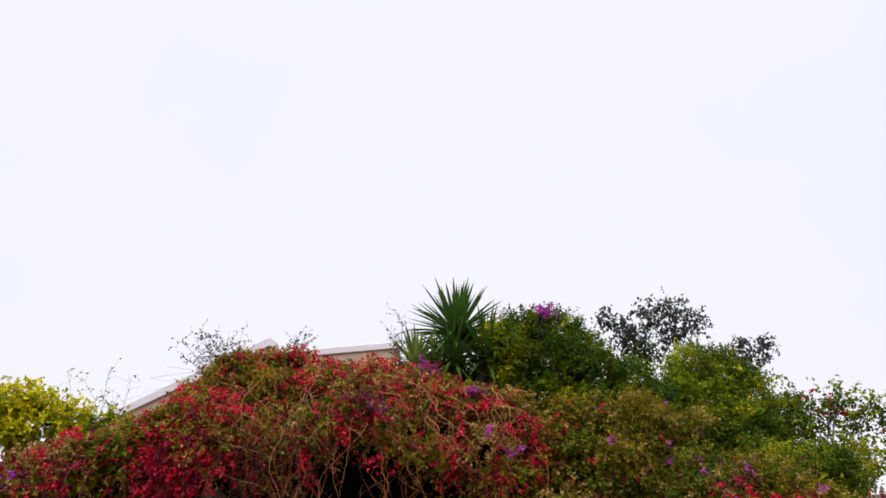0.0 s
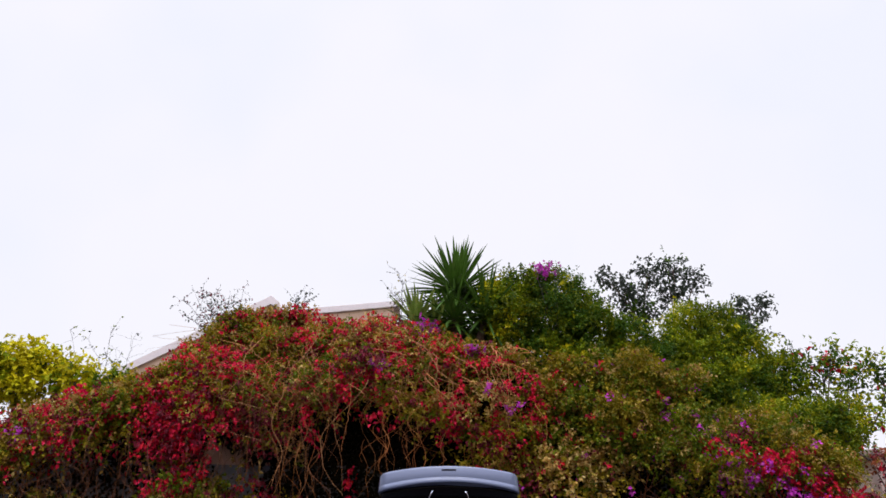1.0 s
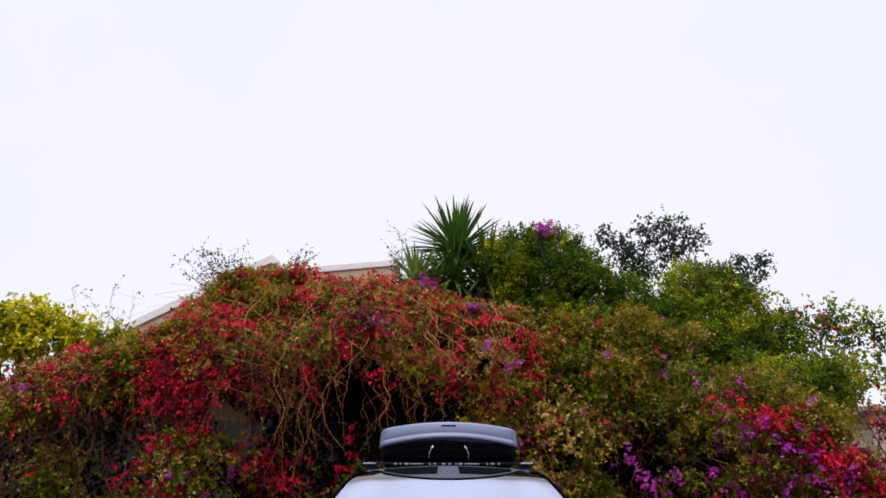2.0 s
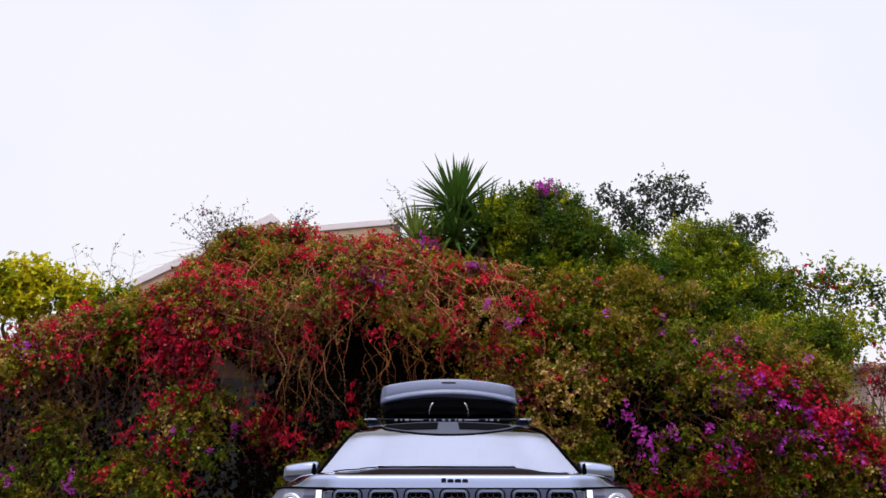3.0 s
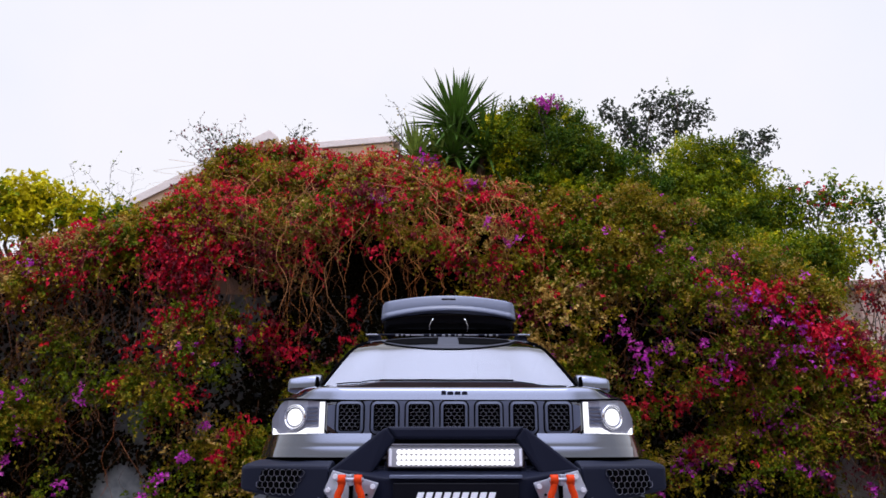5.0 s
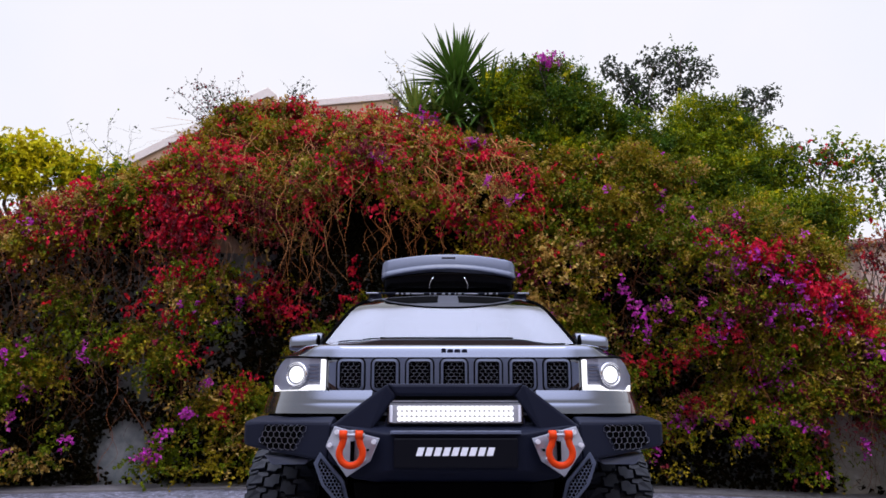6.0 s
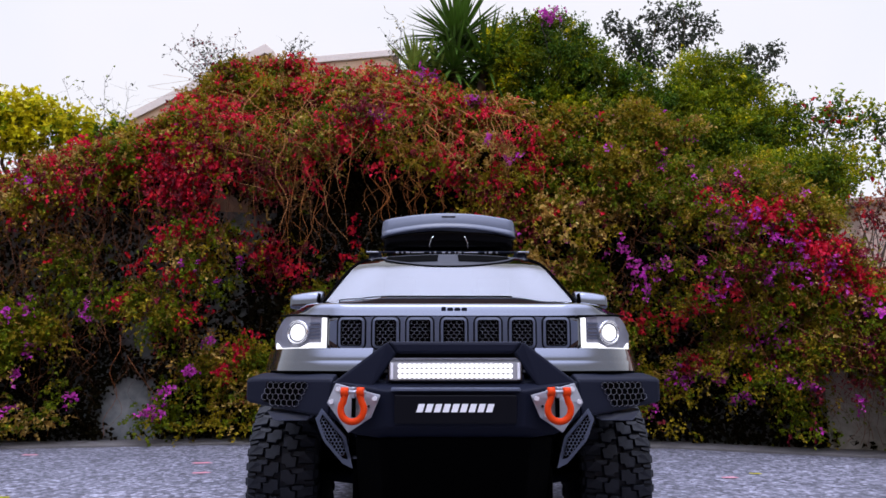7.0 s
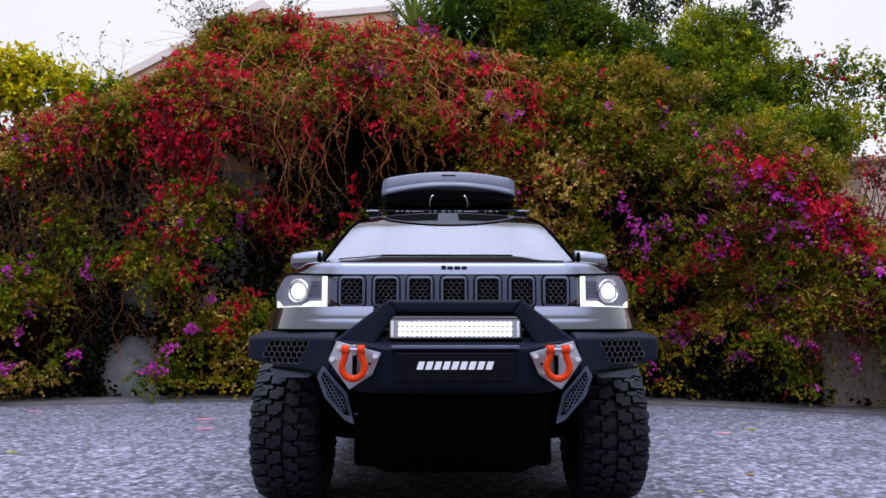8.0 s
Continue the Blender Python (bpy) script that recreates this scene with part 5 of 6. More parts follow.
def roof_point(u, v):
    """u across, v back from the header to the tailgate."""
    y = 1.73 + 2.32 * v + 0.05 * u * u * (1 - v)
    hw = 0.545 + 0.055 * v
    z = 1.626 + 0.060 * math.sin(math.pi * min(1, 0.12 + 0.75 * v)) - 0.028 - 0.05 * u ** 4
    return (u * hw, y, z)


part("roof", sheet([[roof_point(u, v) for u in np.linspace(-1, 1, 17)] for v in np.linspace(0, 1, 15)], -0.03), GLOSS, car, "gloss black roof panel", True)
for s in (-1, 1):
    # pillar from the cowl to the header, and the rail above the doors
    a = [windshield_point(s * 1.0, v) for v in np.linspace(0, 1, 9)]
    part("pillar", sheet([[(p[0] + s * (0.024 * f - 0.010), p[1] + 0.04 * f - 0.006, p[2] - 0.012 * f + 0.008) for f in (0, 0.35, 0.7, 1.0)] for i, p in enumerate(a)], 0.012 * s), VOID, car)
    side = lambda y, f: (s * (0.755 - 0.145 * f - 0.05 * (f ** 3)), y, 1.235 + 0.385 * f)
    lead = lambda f: 1.33 + 0.52 * f
    tail = lambda f: 4.12 - 0.30 * f
    grid = [[side(lead(f) + (tail(f) - lead(f)) * g, f) for g in np.linspace(0, 1, 13)] for f in np.linspace(0, 1, 7)]
    sg = part("side_window", sheet(grid, -0.005 * s), TINTED, car, "dark tinted side glass", True)
    for g in (0.40, 0.72):
        part("pillar", sheet([[side(lead(f) + (tail(f) - lead(f)) * (g + d), f) for d in (-0.017, 0.017)] for f in np.linspace(0, 1, 7)], 0.012 * s), GLOSS, car)
    part("roof_rail", tube([(s * 0.535, 1.95, 1.63), (s * 0.545, 2.10, 1.675), (s * 0.57, 3.0, 1.715), (s * 0.58, 3.8, 1.71), (s * 0.57, 3.92, 1.66)], 0.017, 8), MATT, car)
    # doors and sills
    for y0, y1, nm in ((1.22, 2.25, "door"), (2.27, 2.98, "door")):
        d = part(nm, sheet([[(s * (half_width(y) * (0.995 + 0.004 * math.sin(f * 6)) + 0.008), y, 0.47 + 0.73 * f) for y in np.linspace(y0, y1, 7)] for f in np.linspace(0, 1, 9)], 0.012 * s), PAINT, car, "", True)
        part("handle", box(s * 0.935, y1 - 0.16, 1.07, 0.03, 0.19, 0.028, 0.008), PAINT, d)
    part("sill", hull([(s * x, y, z) for x in (0.80, 0.925) for y in (1.22, 2.92) for z in (0.34, 0.44)], 0.012), MATT, car, "matt black side sill")
    for y in (0.75, 3.39):
        arc = [(y + 0.455 * math.cos(a), 0.40 + 0.455 * math.sin(a)) for a in np.linspace(0.05, 1.9 if y < 1 else math.pi - 0.05, 25)]
        part("fender_flare", sheet([[(s * (min(0.935, half_width(max(0, yy)) + 0.03) + o), yy + 0.0, zz) for o in (-0.06, -0.02, 0.0)] for yy, zz in arc], 0.02), MATT, car, "matt black wheel arch flare")
    # mirror
    mir = part("mirror", loft([[(s * (0.80 + t * 0.20), 1.50 - 0.075 * k * math.copysign(abs(math.cos(q)) ** 0.7, math.cos(q)) + 0.026 * k * math.sin(q), 1.305 - 0.010 * t + 0.062 * k * math.copysign(abs(math.sin(q)) ** 0.5, math.sin(q)) * (1.10 - 0.30 * t)) for q in np.linspace(0, 2 * math.pi, 20, endpoint=False)]
                              for t, k in ((-0.05, 0.7), (0.0, 0.92), (0.25, 1.0), (0.6, 1.02), (0.9, 0.98), (0.97, 0.90), (1.0, 0.7))]), PAINT, car, "gloss wing mirror", True)
    part("mirror_glass", box(s * 0.90, 1.575, 1.30, 0.15, 0.006, 0.08, 0.002), CHROME, mir)
    part("mirror_joint", hull([(s * x, y, z) for x, z in ((0.800, 1.265), (0.828, 1.268), (0.806, 1.340), (0.822, 1.346)) for y in (1.412, 1.45)], 0.003), VOID, mir, "black mirror hinge")
    part("mirror_foot", hull([(s * x, y, z) for x, z in ((0.80, 1.24), (0.88, 1.26), (0.80, 1.265), (0.88, 1.275)) for y in (1.47, 1.54)]), GLOSS, mir)
    # tail
    part("tail_lamp", sheet([[(s * (0.56 + 0.26 * g), 4.345 - 0.09 * g, 1.0 + 0.14 * f) for g in np.linspace(0, 1, 5)] for f in (0, 0.5, 1)], -0.02 * s), REDLENS, car, "red tail lamp")
part("tailgate_glass", sheet([[(u * (0.74 - 0.14 * v), 4.20 - 0.26 * v - 0.03 * u * u, 1.24 + 0.36 * v) for u in np.linspace(-1, 1, 9)] for v in np.linspace(0, 1, 5)], -0.005), TINTED, car)
part("rear_bumper", hull([(x, y, z) for x in (-0.78, 0.78) for y in (4.15, 4.42) for z in (0.45, 0.66)], 0.03), MATT, car)
# cabin
part("dashboard", hull([(x, y, z) for x in (-0.66, 0.66) for y, z in ((1.30, 1.22), (1.30, 1.262), (1.62, 1.22), (1.60, 1.285))], 0.01), CLOTH, car)
for x in (-0.36, 0.36):
    for y in (2.35, 3.25):
        part("seat", join(hull([(x + dx, y + dy, z) for dx in (-0.24, 0.24) for dy, z in ((0, 1.2), (0.12, 1.2), (0.12, 1.42), (0.2, 1.42))], 0.03), box(x, y + 0.2, 1.5, 0.26, 0.1, 0.15, 0.03)), CLOTH, car)

# nose: grille panel, seven slots, lamps
part("grille", column_patch(-0.535, 0.535, lambda x: 1.106 - 0.02 * (abs(x) / 0.535) ** 6, lambda x: 0.955 + 0.05 * max(0, (abs(x) - 0.40) / 0.135) ** 2, 0.012, 27, 4, 0.01), GREY, car, "dark grey seven-slot grille panel")
LIP = curve((0, 0.2, 0.4, 0.6, 0.8, 0.92, 1), (-0.006, -0.002, 0.002, 0.006, 0.0105, 0.018, 0.040))
LIP_TALL = curve((0, 0.575, 0.60, 0.64, 0.685, 0.80), (0.053, 0.052, 0.047, 0.024, 0.004, 0.002))
LIP_FOOT = curve((0, 0.45, 0.60, 0.755, 0.80), (1.108, 1.108, 1.112, 1.119, 1.121))
part("hood_lip", sheet([[(x, nose_y(x) + LIP(f), LIP_FOOT(abs(x)) + LIP_TALL(abs(x)) * f) for x in np.linspace(-0.79, 0.79, 61)] for f in (0, 0.2, 0.4, 0.6, 0.8, 0.92, 1)], 0.006), PAINT, car, "bonnet lip above the grille", True)
inside_slot = lambda x, z: abs(x) < 0.042 and abs(z) < 0.072
comb = bpy.data.meshes.new("honeycomb")
bmc = honeycomb(inside_slot, -0.06, 0.06, -0.0831, 0.0832, 0.024, 0.0006, 0.003)
bmc.to_mesh(comb)
bmc.free()
comb.materials.append(MESH)
for i in range(7):
    cx = (i - 3) * 0.1465
    sl = part("grille_slot", frame_ring(0.112, 0.132, 0.022, 0.010, cx, -0.026, 1.036, 0.016), GREY, car, "slot frame with black honeycomb")
    part("slot_edge", frame_ring(0.126, 0.146, 0.028, 0.0055, cx, -0.018, 1.036, 0.008), VOID, sl)
    part("backing", prism([(cx + x, -0.0165, 1.036 + z) for x, z in rounded(0.096, 0.116, 0.014)], 0.003), VOID, sl)
    part("inner_edge", frame_ring(0.093, 0.113, 0.014, 0.004, cx, -0.028, 1.036, 0.016), VOID, sl)
    hc = part("honeycomb", comb, GREY, sl)
    hc.location, hc.scale = (cx, -0.024, 1.036), (1.0, 1.0, 0.70)
for i, (w, x) in enumerate(((0.020, -0.044), (0.026, -0.016), (0.026, 0.015), (0.024, 0.045))):
    part("emblem_block", prism([(x + px, nose_y(0) - 0.004, 1.132 + pz) for px, pz in rounded(w, 0.026 if i else 0.034, 0.006)], 0.03), MATT, car, "plain dark emblem block")

for s in (-1, 1):
    low = ((0.738, 0.14, 1.109), (0.680, 0.07, 1.124), (0.640, 0.05, 1.148), (0.579, 0.06, 1.156), (0.506, 0.07, 1.158))
    high = ((0.779, 0.30, 1.135), (0.757, 0.45, 1.172), (0.752, 0.65, 1.211), (0.737, 0.90, 1.244), (0.627, 0.97, 1.254))
    grid = [[[a + (b - a) * f + (0, -0.012 * math.sin(math.pi * f), 0.004 * math.sin(math.pi * f))[q] for q, (a, b) in enumerate(zip(p, r))] for p, r in zip(low, high)] for f in np.linspace(0, 1, 5)]
    part("fender_top", sheet([[(s * c[0], c[1], c[2]) for c in row] for row in grid], 0.01 * s), PAINT, car, "painted fender shoulder beside the bonnet", True)

for s in (-1, 1):
    top = lambda x: 1.104 + 0.012 * min(1, (abs(x) - 0.548) / 0.20) - 0.075 * max(0, (abs(x) - 0.748) / 0.094) ** 1.25
    dip = lambda x: 0.020 * min(1, max(0, (abs(x) - 0.625) / 0.045))
    bot = lambda x: 0.969 - dip(x) + 0.035 * max(0, (abs(x) - 0.79) / 0.05) ** 2
    hl = part("headlight", column_patch(s * 0.547, s * 0.840, top, bot, 0.006, 16, 8, 0.01), SATIN, car, "lit headlamp with white daylight strip")
    px, pz = s * 0.684, 1.040
    orb = lambda r, off: [(px + r * math.cos(a), nose_y(px + r * math.cos(a)) - off, pz + r * math.sin(a)) for a in np.linspace(0, 2 * math.pi, 28, endpoint=False)]
    part("projector", loft([orb(0.035, 0.010), orb(0.035, 0.022), orb(0.028, 0.026), orb(0.012, 0.028)], False), LAMP, hl, "glowing round projector")
    part("bezel", tube([(px + 0.049 * math.cos(a), nose_y(px + 0.049 * math.cos(a)) - 0.020, pz + 0.049 * math.sin(a)) for a in np.linspace(0, 2 * math.pi, 28, endpoint=False)], 0.006, 6, True), CHROME, hl)
    part("reflector_bowl", loft([orb(0.058, 0.007), orb(0.058, 0.014), orb(0.050, 0.016), orb(0.040, 0.009)], False), SATIN, hl, "pale round reflector bowl")
    part("louvre", join(*[column_patch(s * 0.578, s * 0.628, lambda x, k=k: 1.082 - 0.016 * k, lambda x, k=k: 1.074 - 0.016 * k, 0.012, 6, 2, 0.004) for k in range(5)]), GREY, hl, "dark ribbed inner louvre")
    part("daylight_strip", column_patch(s * 0.549, s * 0.569, lambda x: top(x) - 0.004, lambda x: 0.972, 0.020, 4, 6, 0.006), DRL, hl, "glowing vertical daylight strip")
    part("daylight_strip", column_patch(s * 0.570, s * 0.822, lambda x: 0.994 - dip(x) + 0.026 * max(0, (abs(x) - 0.785) / 0.037), lambda x: 0.972 - dip(x) + 0.014 * max(0, (abs(x) - 0.765) / 0.047), 0.020, 24, 3, 0.006), DRL, hl, "glowing lower daylight strip")

def soft_nose(x):
    """The nose's plan with its bends rounded off."""
    return sum(nose_y(abs(x) + d) for d in (-0.06, -0.03, 0.0, 0.03, 0.06)) / 5 - 0.016


for q in (-1, 1):
    part("fascia", sheet([[(x * (1.014 + 0.022 * f), soft_nose(x) - 0.040 * math.sin(f) + 0.0016 * math.exp(-((f - 0.55) / 0.07) ** 2), 0.966 - 0.094 * f) for x in np.linspace(0.34 * q, 0.862 * q, 33)] for f in np.linspace(0, 1, 17)], -0.012 * q), PAINT, car, "painted chin below the lamps", True)
    edge = [(q * x, nose_y(x) - 0.024, z) for x, z in ((0.543, 0.985), (0.532, 0.970), (0.515, 0.957), (0.495, 0.951), (0.45, 0.949), (0.38, 0.948), (0.30, 0.948))]
    part("panel_gap", tube(edge, 0.0042, 6), VOID, car, "black joint round the grille panel")
    part("lamp_gap", tube([(q * x, nose_y(x) + LIP(0) - 0.006, LIP_FOOT(x) - 0.001) for x in np.linspace(0.535, 0.785, 12)], 0.0038, 6), VOID, car, "black joint above the headlamp")
# flat black sheet in place of the shadow between the bull bar legs
part("shadow_sheet", sheet([[(x, -0.016, z) for x in np.linspace(-0.335, 0.335, 5)] for z in (0.86, 0.95)], -0.008), VOID, car, "black sheet standing in for shadow behind the light bar")
part("chin_gap", sheet([[(x, nose_y(x) - 0.045 + 0.02 * f, 0.873 - 0.02 * f) for x in np.linspace(-0.84, 0.84, 45)] for f in (0, 0.5, 1)], -0.012), VOID, car, "black gap above the bumper")

# front bumper
bumper = part("front_bumper", hull([(s * x, y, z) for s in (-1, 1) for x, y, z in ((0.27, -0.262, 0.66), (0.27, -0.28, 0.80), (0.50, -0.20, 0.70), (0.49, -0.20, 0.835), (0.40, -0.215, 0.63), (0.30, -0.20, 0.615),
               (0.50, 0.02, 0.70), (0.49, 0.02, 0.83), (0.30, -0.02, 0.62), (0.30, -0.10, 0.815))], 0.006), MATT, car, "matt black steel off-road bumper")
for s in (-1, 1):
    part("wing", hull([(s * x, y, z) for x, y, z in ((0.505, -0.20, 0.690), (0.49, -0.20, 0.842), (0.885, 0.03, 0.742), (0.885, 0.03, 0.842), (0.908, 0.10, 0.750), (0.908, 0.10, 0.838),
                                                     (0.49, -0.10, 0.685), (0.86, 0.14, 0.738), (0.49, -0.10, 0.862), (0.85, 0.16, 0.866), (0.885, 0.42, 0.76), (0.885, 0.42, 0.84), (0.49, 0.05, 0.73), (0.49, 0.05, 0.86))], 0.011), MATT, bumper)
    face = lambda x: -0.20 + (abs(x) - 0.49) * 0.5823 - 0.008
    poly = [(0.605, 0.829), (0.790, 0.829), (0.808, 0.752), (0.760, 0.738), (0.655, 0.736)]
    part("vent", prism([(s * x, face(x) - 0.001, z) for x, z in poly], 0.014), VOID, bumper, "black honeycomb vent")

    def in_vent(x, z):
        ax = abs(x)
        return 0.600 + (0.829 - z) * 0.50 < ax < 0.795 + (0.829 - z) * 0.1 and 0.742 + max(0, ax - 0.75) * 0.4 < z < 0.824
    a, b = sorted((s * 0.60, s * 0.81))
    part("vent_mesh", honeycomb(in_vent, a, b, 0.746, 0.832, 0.0265, 0.0008, 0.004, lambda x, z: face(x) - 0.006), STEEL, bumper)
    part("wing_brace", hull([(s * x, y, z) for x, y, z in ((0.60, -0.02, 0.690), (0.82, 0.10, 0.705), (0.62, -0.02, 0.668), (0.78, 0.08, 0.660), (0.60, 0.22, 0.690), (0.82, 0.24, 0.705))], 0.006), GREY, bumper, "grey brace under the bumper wing")
    # shackle plate with bolts
    pl = [(0.474, -0.212, 0.828), (0.290, -0.290, 0.784), (0.325, -0.287, 0.70), (0.416, -0.255, 0.640), (0.506, -0.215, 0.752)]
    pln = [(s * x, y - 0.012, z) for x, y, z in pl]
    part("shackle_plate", prism(pln, 0.012, 0.002), STEEL, bumper, "brushed grey mounting plate")
    for bx, by, bz in ((0.462, -0.226, 0.806), (0.312, -0.292, 0.772), (0.488, -0.224, 0.757), (0.352, -0.284, 0.708)):
        part("bolt", disc(s * bx, by - 0.022, bz, 0.0095, 0.03, 8), ZINC, bumper)
    for bx, by, bz in ((0.455, -0.232, 0.725), (0.335, -0.288, 0.742)):
        part("drill_hole", disc(s * bx, by - 0.0165, bz, 0.005, 0.03, 8), VOID, bumper)
    part("slot", prism([(s * x, -0.292, z) for x, z in ((0.388, 0.80), (0.402, 0.80), (0.402, 0.70), (0.388, 0.70))], 0.045), VOID, bumper)
    part("lug", hull([(s * x, y, z) for x in (0.386, 0.404) for y in (-0.33, -0.26) for z in (0.775, 0.815)], 0.003), STEEL, bumper)
    ring = [(s * 0.395 + 0.044 * math.sin(a), -0.325, 0.732 - 0.046 * math.cos(a)) for a in np.linspace(-2.2, 2.2, 22)]
    ring = [(s * 0.395 - 0.029, -0.325, 0.80), (s * 0.395 - 0.031, -0.325, 0.776)] + ring + [(s * 0.395 + 0.031, -0.325, 0.776), (s * 0.395 + 0.029, -0.325, 0.80)]
    part("shackle", tube(ring, 0.0132, 10), ORANGE, bumper, "orange recovery shackle")
    for dx in (-0.030, 0.030):
        part("shackle_eye", loft([[(s * 0.395 + dx + o, -0.325 + 0.0185 * math.cos(q), 0.797 + 0.0185 * math.sin(q)) for q in np.linspace(0, 2 * math.pi, 14, endpoint=False)] for o in (-0.014, 0.014)]), ORANGE, bumper)
    part("shackle_pin", tube([(s * 0.395 - 0.05, -0.325, 0.797), (s * 0.395 + 0.05, -0.325, 0.797)], 0.008, 8), STEEL, bumper)
    # bull bar leg and corner fin
    part("bar_leg", prism([(s * 0.270, -0.235, 0.992), (s * 0.232, -0.235, 0.947), (s * 0.335, -0.235, 0.80), (s * 0.50, -0.200, 0.822)], 0.05, 0.010), MATT, bumper)
    fin = [(0.531, -0.205, 0.728), (0.433, -0.205, 0.619), (0.405, -0.19, 0.496), (0.445, -0.175, 0.512), (0.525, -0.175, 0.600), (0.556, -0.19, 0.686)]
    part("fin", prism([(s * x, y, z) for x, y, z in fin], 0.02, 0.002), GREY, bumper, "grey perforated corner plate")
    fin2 = [(0.526, -0.203, 0.706), (0.445, -0.203, 0.614), (0.424, -0.192, 0.532), (0.445, -0.185, 0.536), (0.512, -0.185, 0.608), (0.538, -0.193, 0.680)]
    part("fin_vent", prism([(s * x, y - 0.006, z) for x, y, z in fin2], 0.01), VOID, bumper)
    inf = lambda x, z: (0.430 + (z - 0.545) * 0.20 if z < 0.614 else 0.450 + (z - 0.614) * 0.85) < abs(x) < min(0.532, 0.450 + (z - 0.545) * 0.95) and 0.545 < z < 0.69
    a, b = sorted((s * 0.42, s * 0.55))
    part("fin_mesh", honeycomb(inf, a, b, 0.53, 0.70, 0.015, 0.0015, 0.003, lambda x, z: -0.2125), GREY, bumper)
part("bar_top", hull([(x, y, z) for x, z in ((-0.270, 0.992), (0.270, 0.992), (-0.232, 0.944), (0.232, 0.944)) for y in (-0.24, -0.17)], 0.012), MATT, bumper)
part("number_panel", hull([(x, y, z) for x in (-0.236, 0.236) for y in (-0.298, -0.26) for z in (0.676, 0.784)], 0.003), PANEL, bumper, "black panel with slanted white lettering bars")
part("ledge", hull([(x, y, z) for x in (-0.25, 0.25) for y, z in ((-0.30, 0.800), (-0.30, 0.812), (-0.20, 0.800), (-0.20, 0.812))], 0.002), GREY, bumper)
for i in range(9):
    x = -0.152 + i * 0.0335
    part("lettering_bar", prism([(x, -0.3005, 0.720), (x + 0.024, -0.3005, 0.720), (x + 0.034, -0.3005, 0.751), (x + 0.010, -0.3005, 0.751)], 0.003), WHITE, bumper, "slanted white bar")
# valance drawn deeper so its black shape covers for shade under the nose
part("lower_valance", hull([(x, y, z) for x, y, z in ((-0.30, -0.22, 0.612), (0.30, -0.22, 0.612), (-0.42, 0.0, 0.60), (0.42, 0.0, 0.60), (-0.30, 0.10, 0.25), (0.30, 0.10, 0.25), (-0.44, 0.4, 0.24), (0.44, 0.4, 0.24))], 0.01), VOID, bumper, "black underbody shield, deepened to stand in for shade")
part("trim_line", box(0, -0.202, 0.610, 0.44, 0.006, 0.004), MATT, bumper)
for s in (-1, 1):
    part("axle_arm", tube([(s * 0.30, 0.70, 0.30), (s * 0.66, 0.75, 0.34)], 0.025, 8), MATT, car, "black suspension arm")
# unseen low, wide pan added to keep sidelight off the ground beneath
part("light_block_pan", box(0, 2.07, 0.295, 1.62, 1.66, 0.13, 0.02), VOID, car, "unseen black pan added to block light under the cabin")
# black box set low to deepen the darkness below the car
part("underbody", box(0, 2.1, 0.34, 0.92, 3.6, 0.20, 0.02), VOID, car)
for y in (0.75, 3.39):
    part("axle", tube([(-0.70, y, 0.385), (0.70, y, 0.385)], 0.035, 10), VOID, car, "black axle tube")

# light bar
bar = part("light_bar", box(0, -0.20, 0.876, 0.536, 0.06, 0.086, 0.006), GLOSS, car, "wide lit LED light bar")
part("reflector", prism([(x, -0.2325, 0.876 + z) for x, z in rounded(0.520, 0.070, 0.006)], 0.004), REFLECTOR, bar)
for x in (-0.251, 0.251):
    part("end_cap", box(x, -0.236, 0.876, 0.010, 0.006, 0.064, 0.002), WHITE, bar, "pale end strip of the light bar")
part("mount_rail", hull([(x, y, z) for x in (-0.275, 0.275) for y, z in ((-0.215, 0.822), (-0.215, 0.829), (-0.17, 0.822), (-0.17, 0.829))], 0.002), GREY, bar)
part("top_fin", box(0, -0.20, 0.924, 0.50, 0.05, 0.006), STEEL, bar)
for s in (-1, 1):
    part("bracket", hull([(s * x, y, z) for x in (0.255, 0.275) for y in (-0.22, -0.17) for z in (0.80, 0.86)], 0.003), MATT, bar)
    part("side_stud", tube([(s * 0.268, -0.20, 0.876), (s * 0.285, -0.20, 0.876)], 0.006, 8), STEEL, bar)
led_mesh = bpy.data.meshes.new("led")
bml = disc(0, 0, 0, 0.0094, 0.006, 14)
bml.to_mesh(led_mesh)
bml.free()
led_mesh.materials.append(LED)
for r in range(3):
    for c in range(24):
        led = part("led", led_mesh, LED, bar)
        led.location = ((c - 11.5) * 0.0190, -0.2375, 0.876 + (r - 1) * 0.0205)


# wheels
def tyre_mesh():
    prof = [(-0.135, 0.215), (-0.158, 0.25), (-0.166, 0.30), (-0.158, 0.338), (-0.135, 0.346), (-0.06, 0.349), (0.06, 0.349), (0.135, 0.346), (0.158, 0.338), (0.166, 0.30), (0.158, 0.25), (0.135, 0.215)]
    bm = bmesh.new()
    rows = [[bm.verts.new((x, r * math.cos(a), r * math.sin(a))) for x, r in prof] for a in np.linspace(0, 2 * math.pi, 60, endpoint=False)]
    for i in range(60):
        p, q = rows[i], rows[(i + 1) % 60]
        for k in range(len(prof)):
            bm.faces.new((p[k], p[(k + 1) % len(prof)], q[(k + 1) % len(prof)], q[k])).smooth = True
    return bm


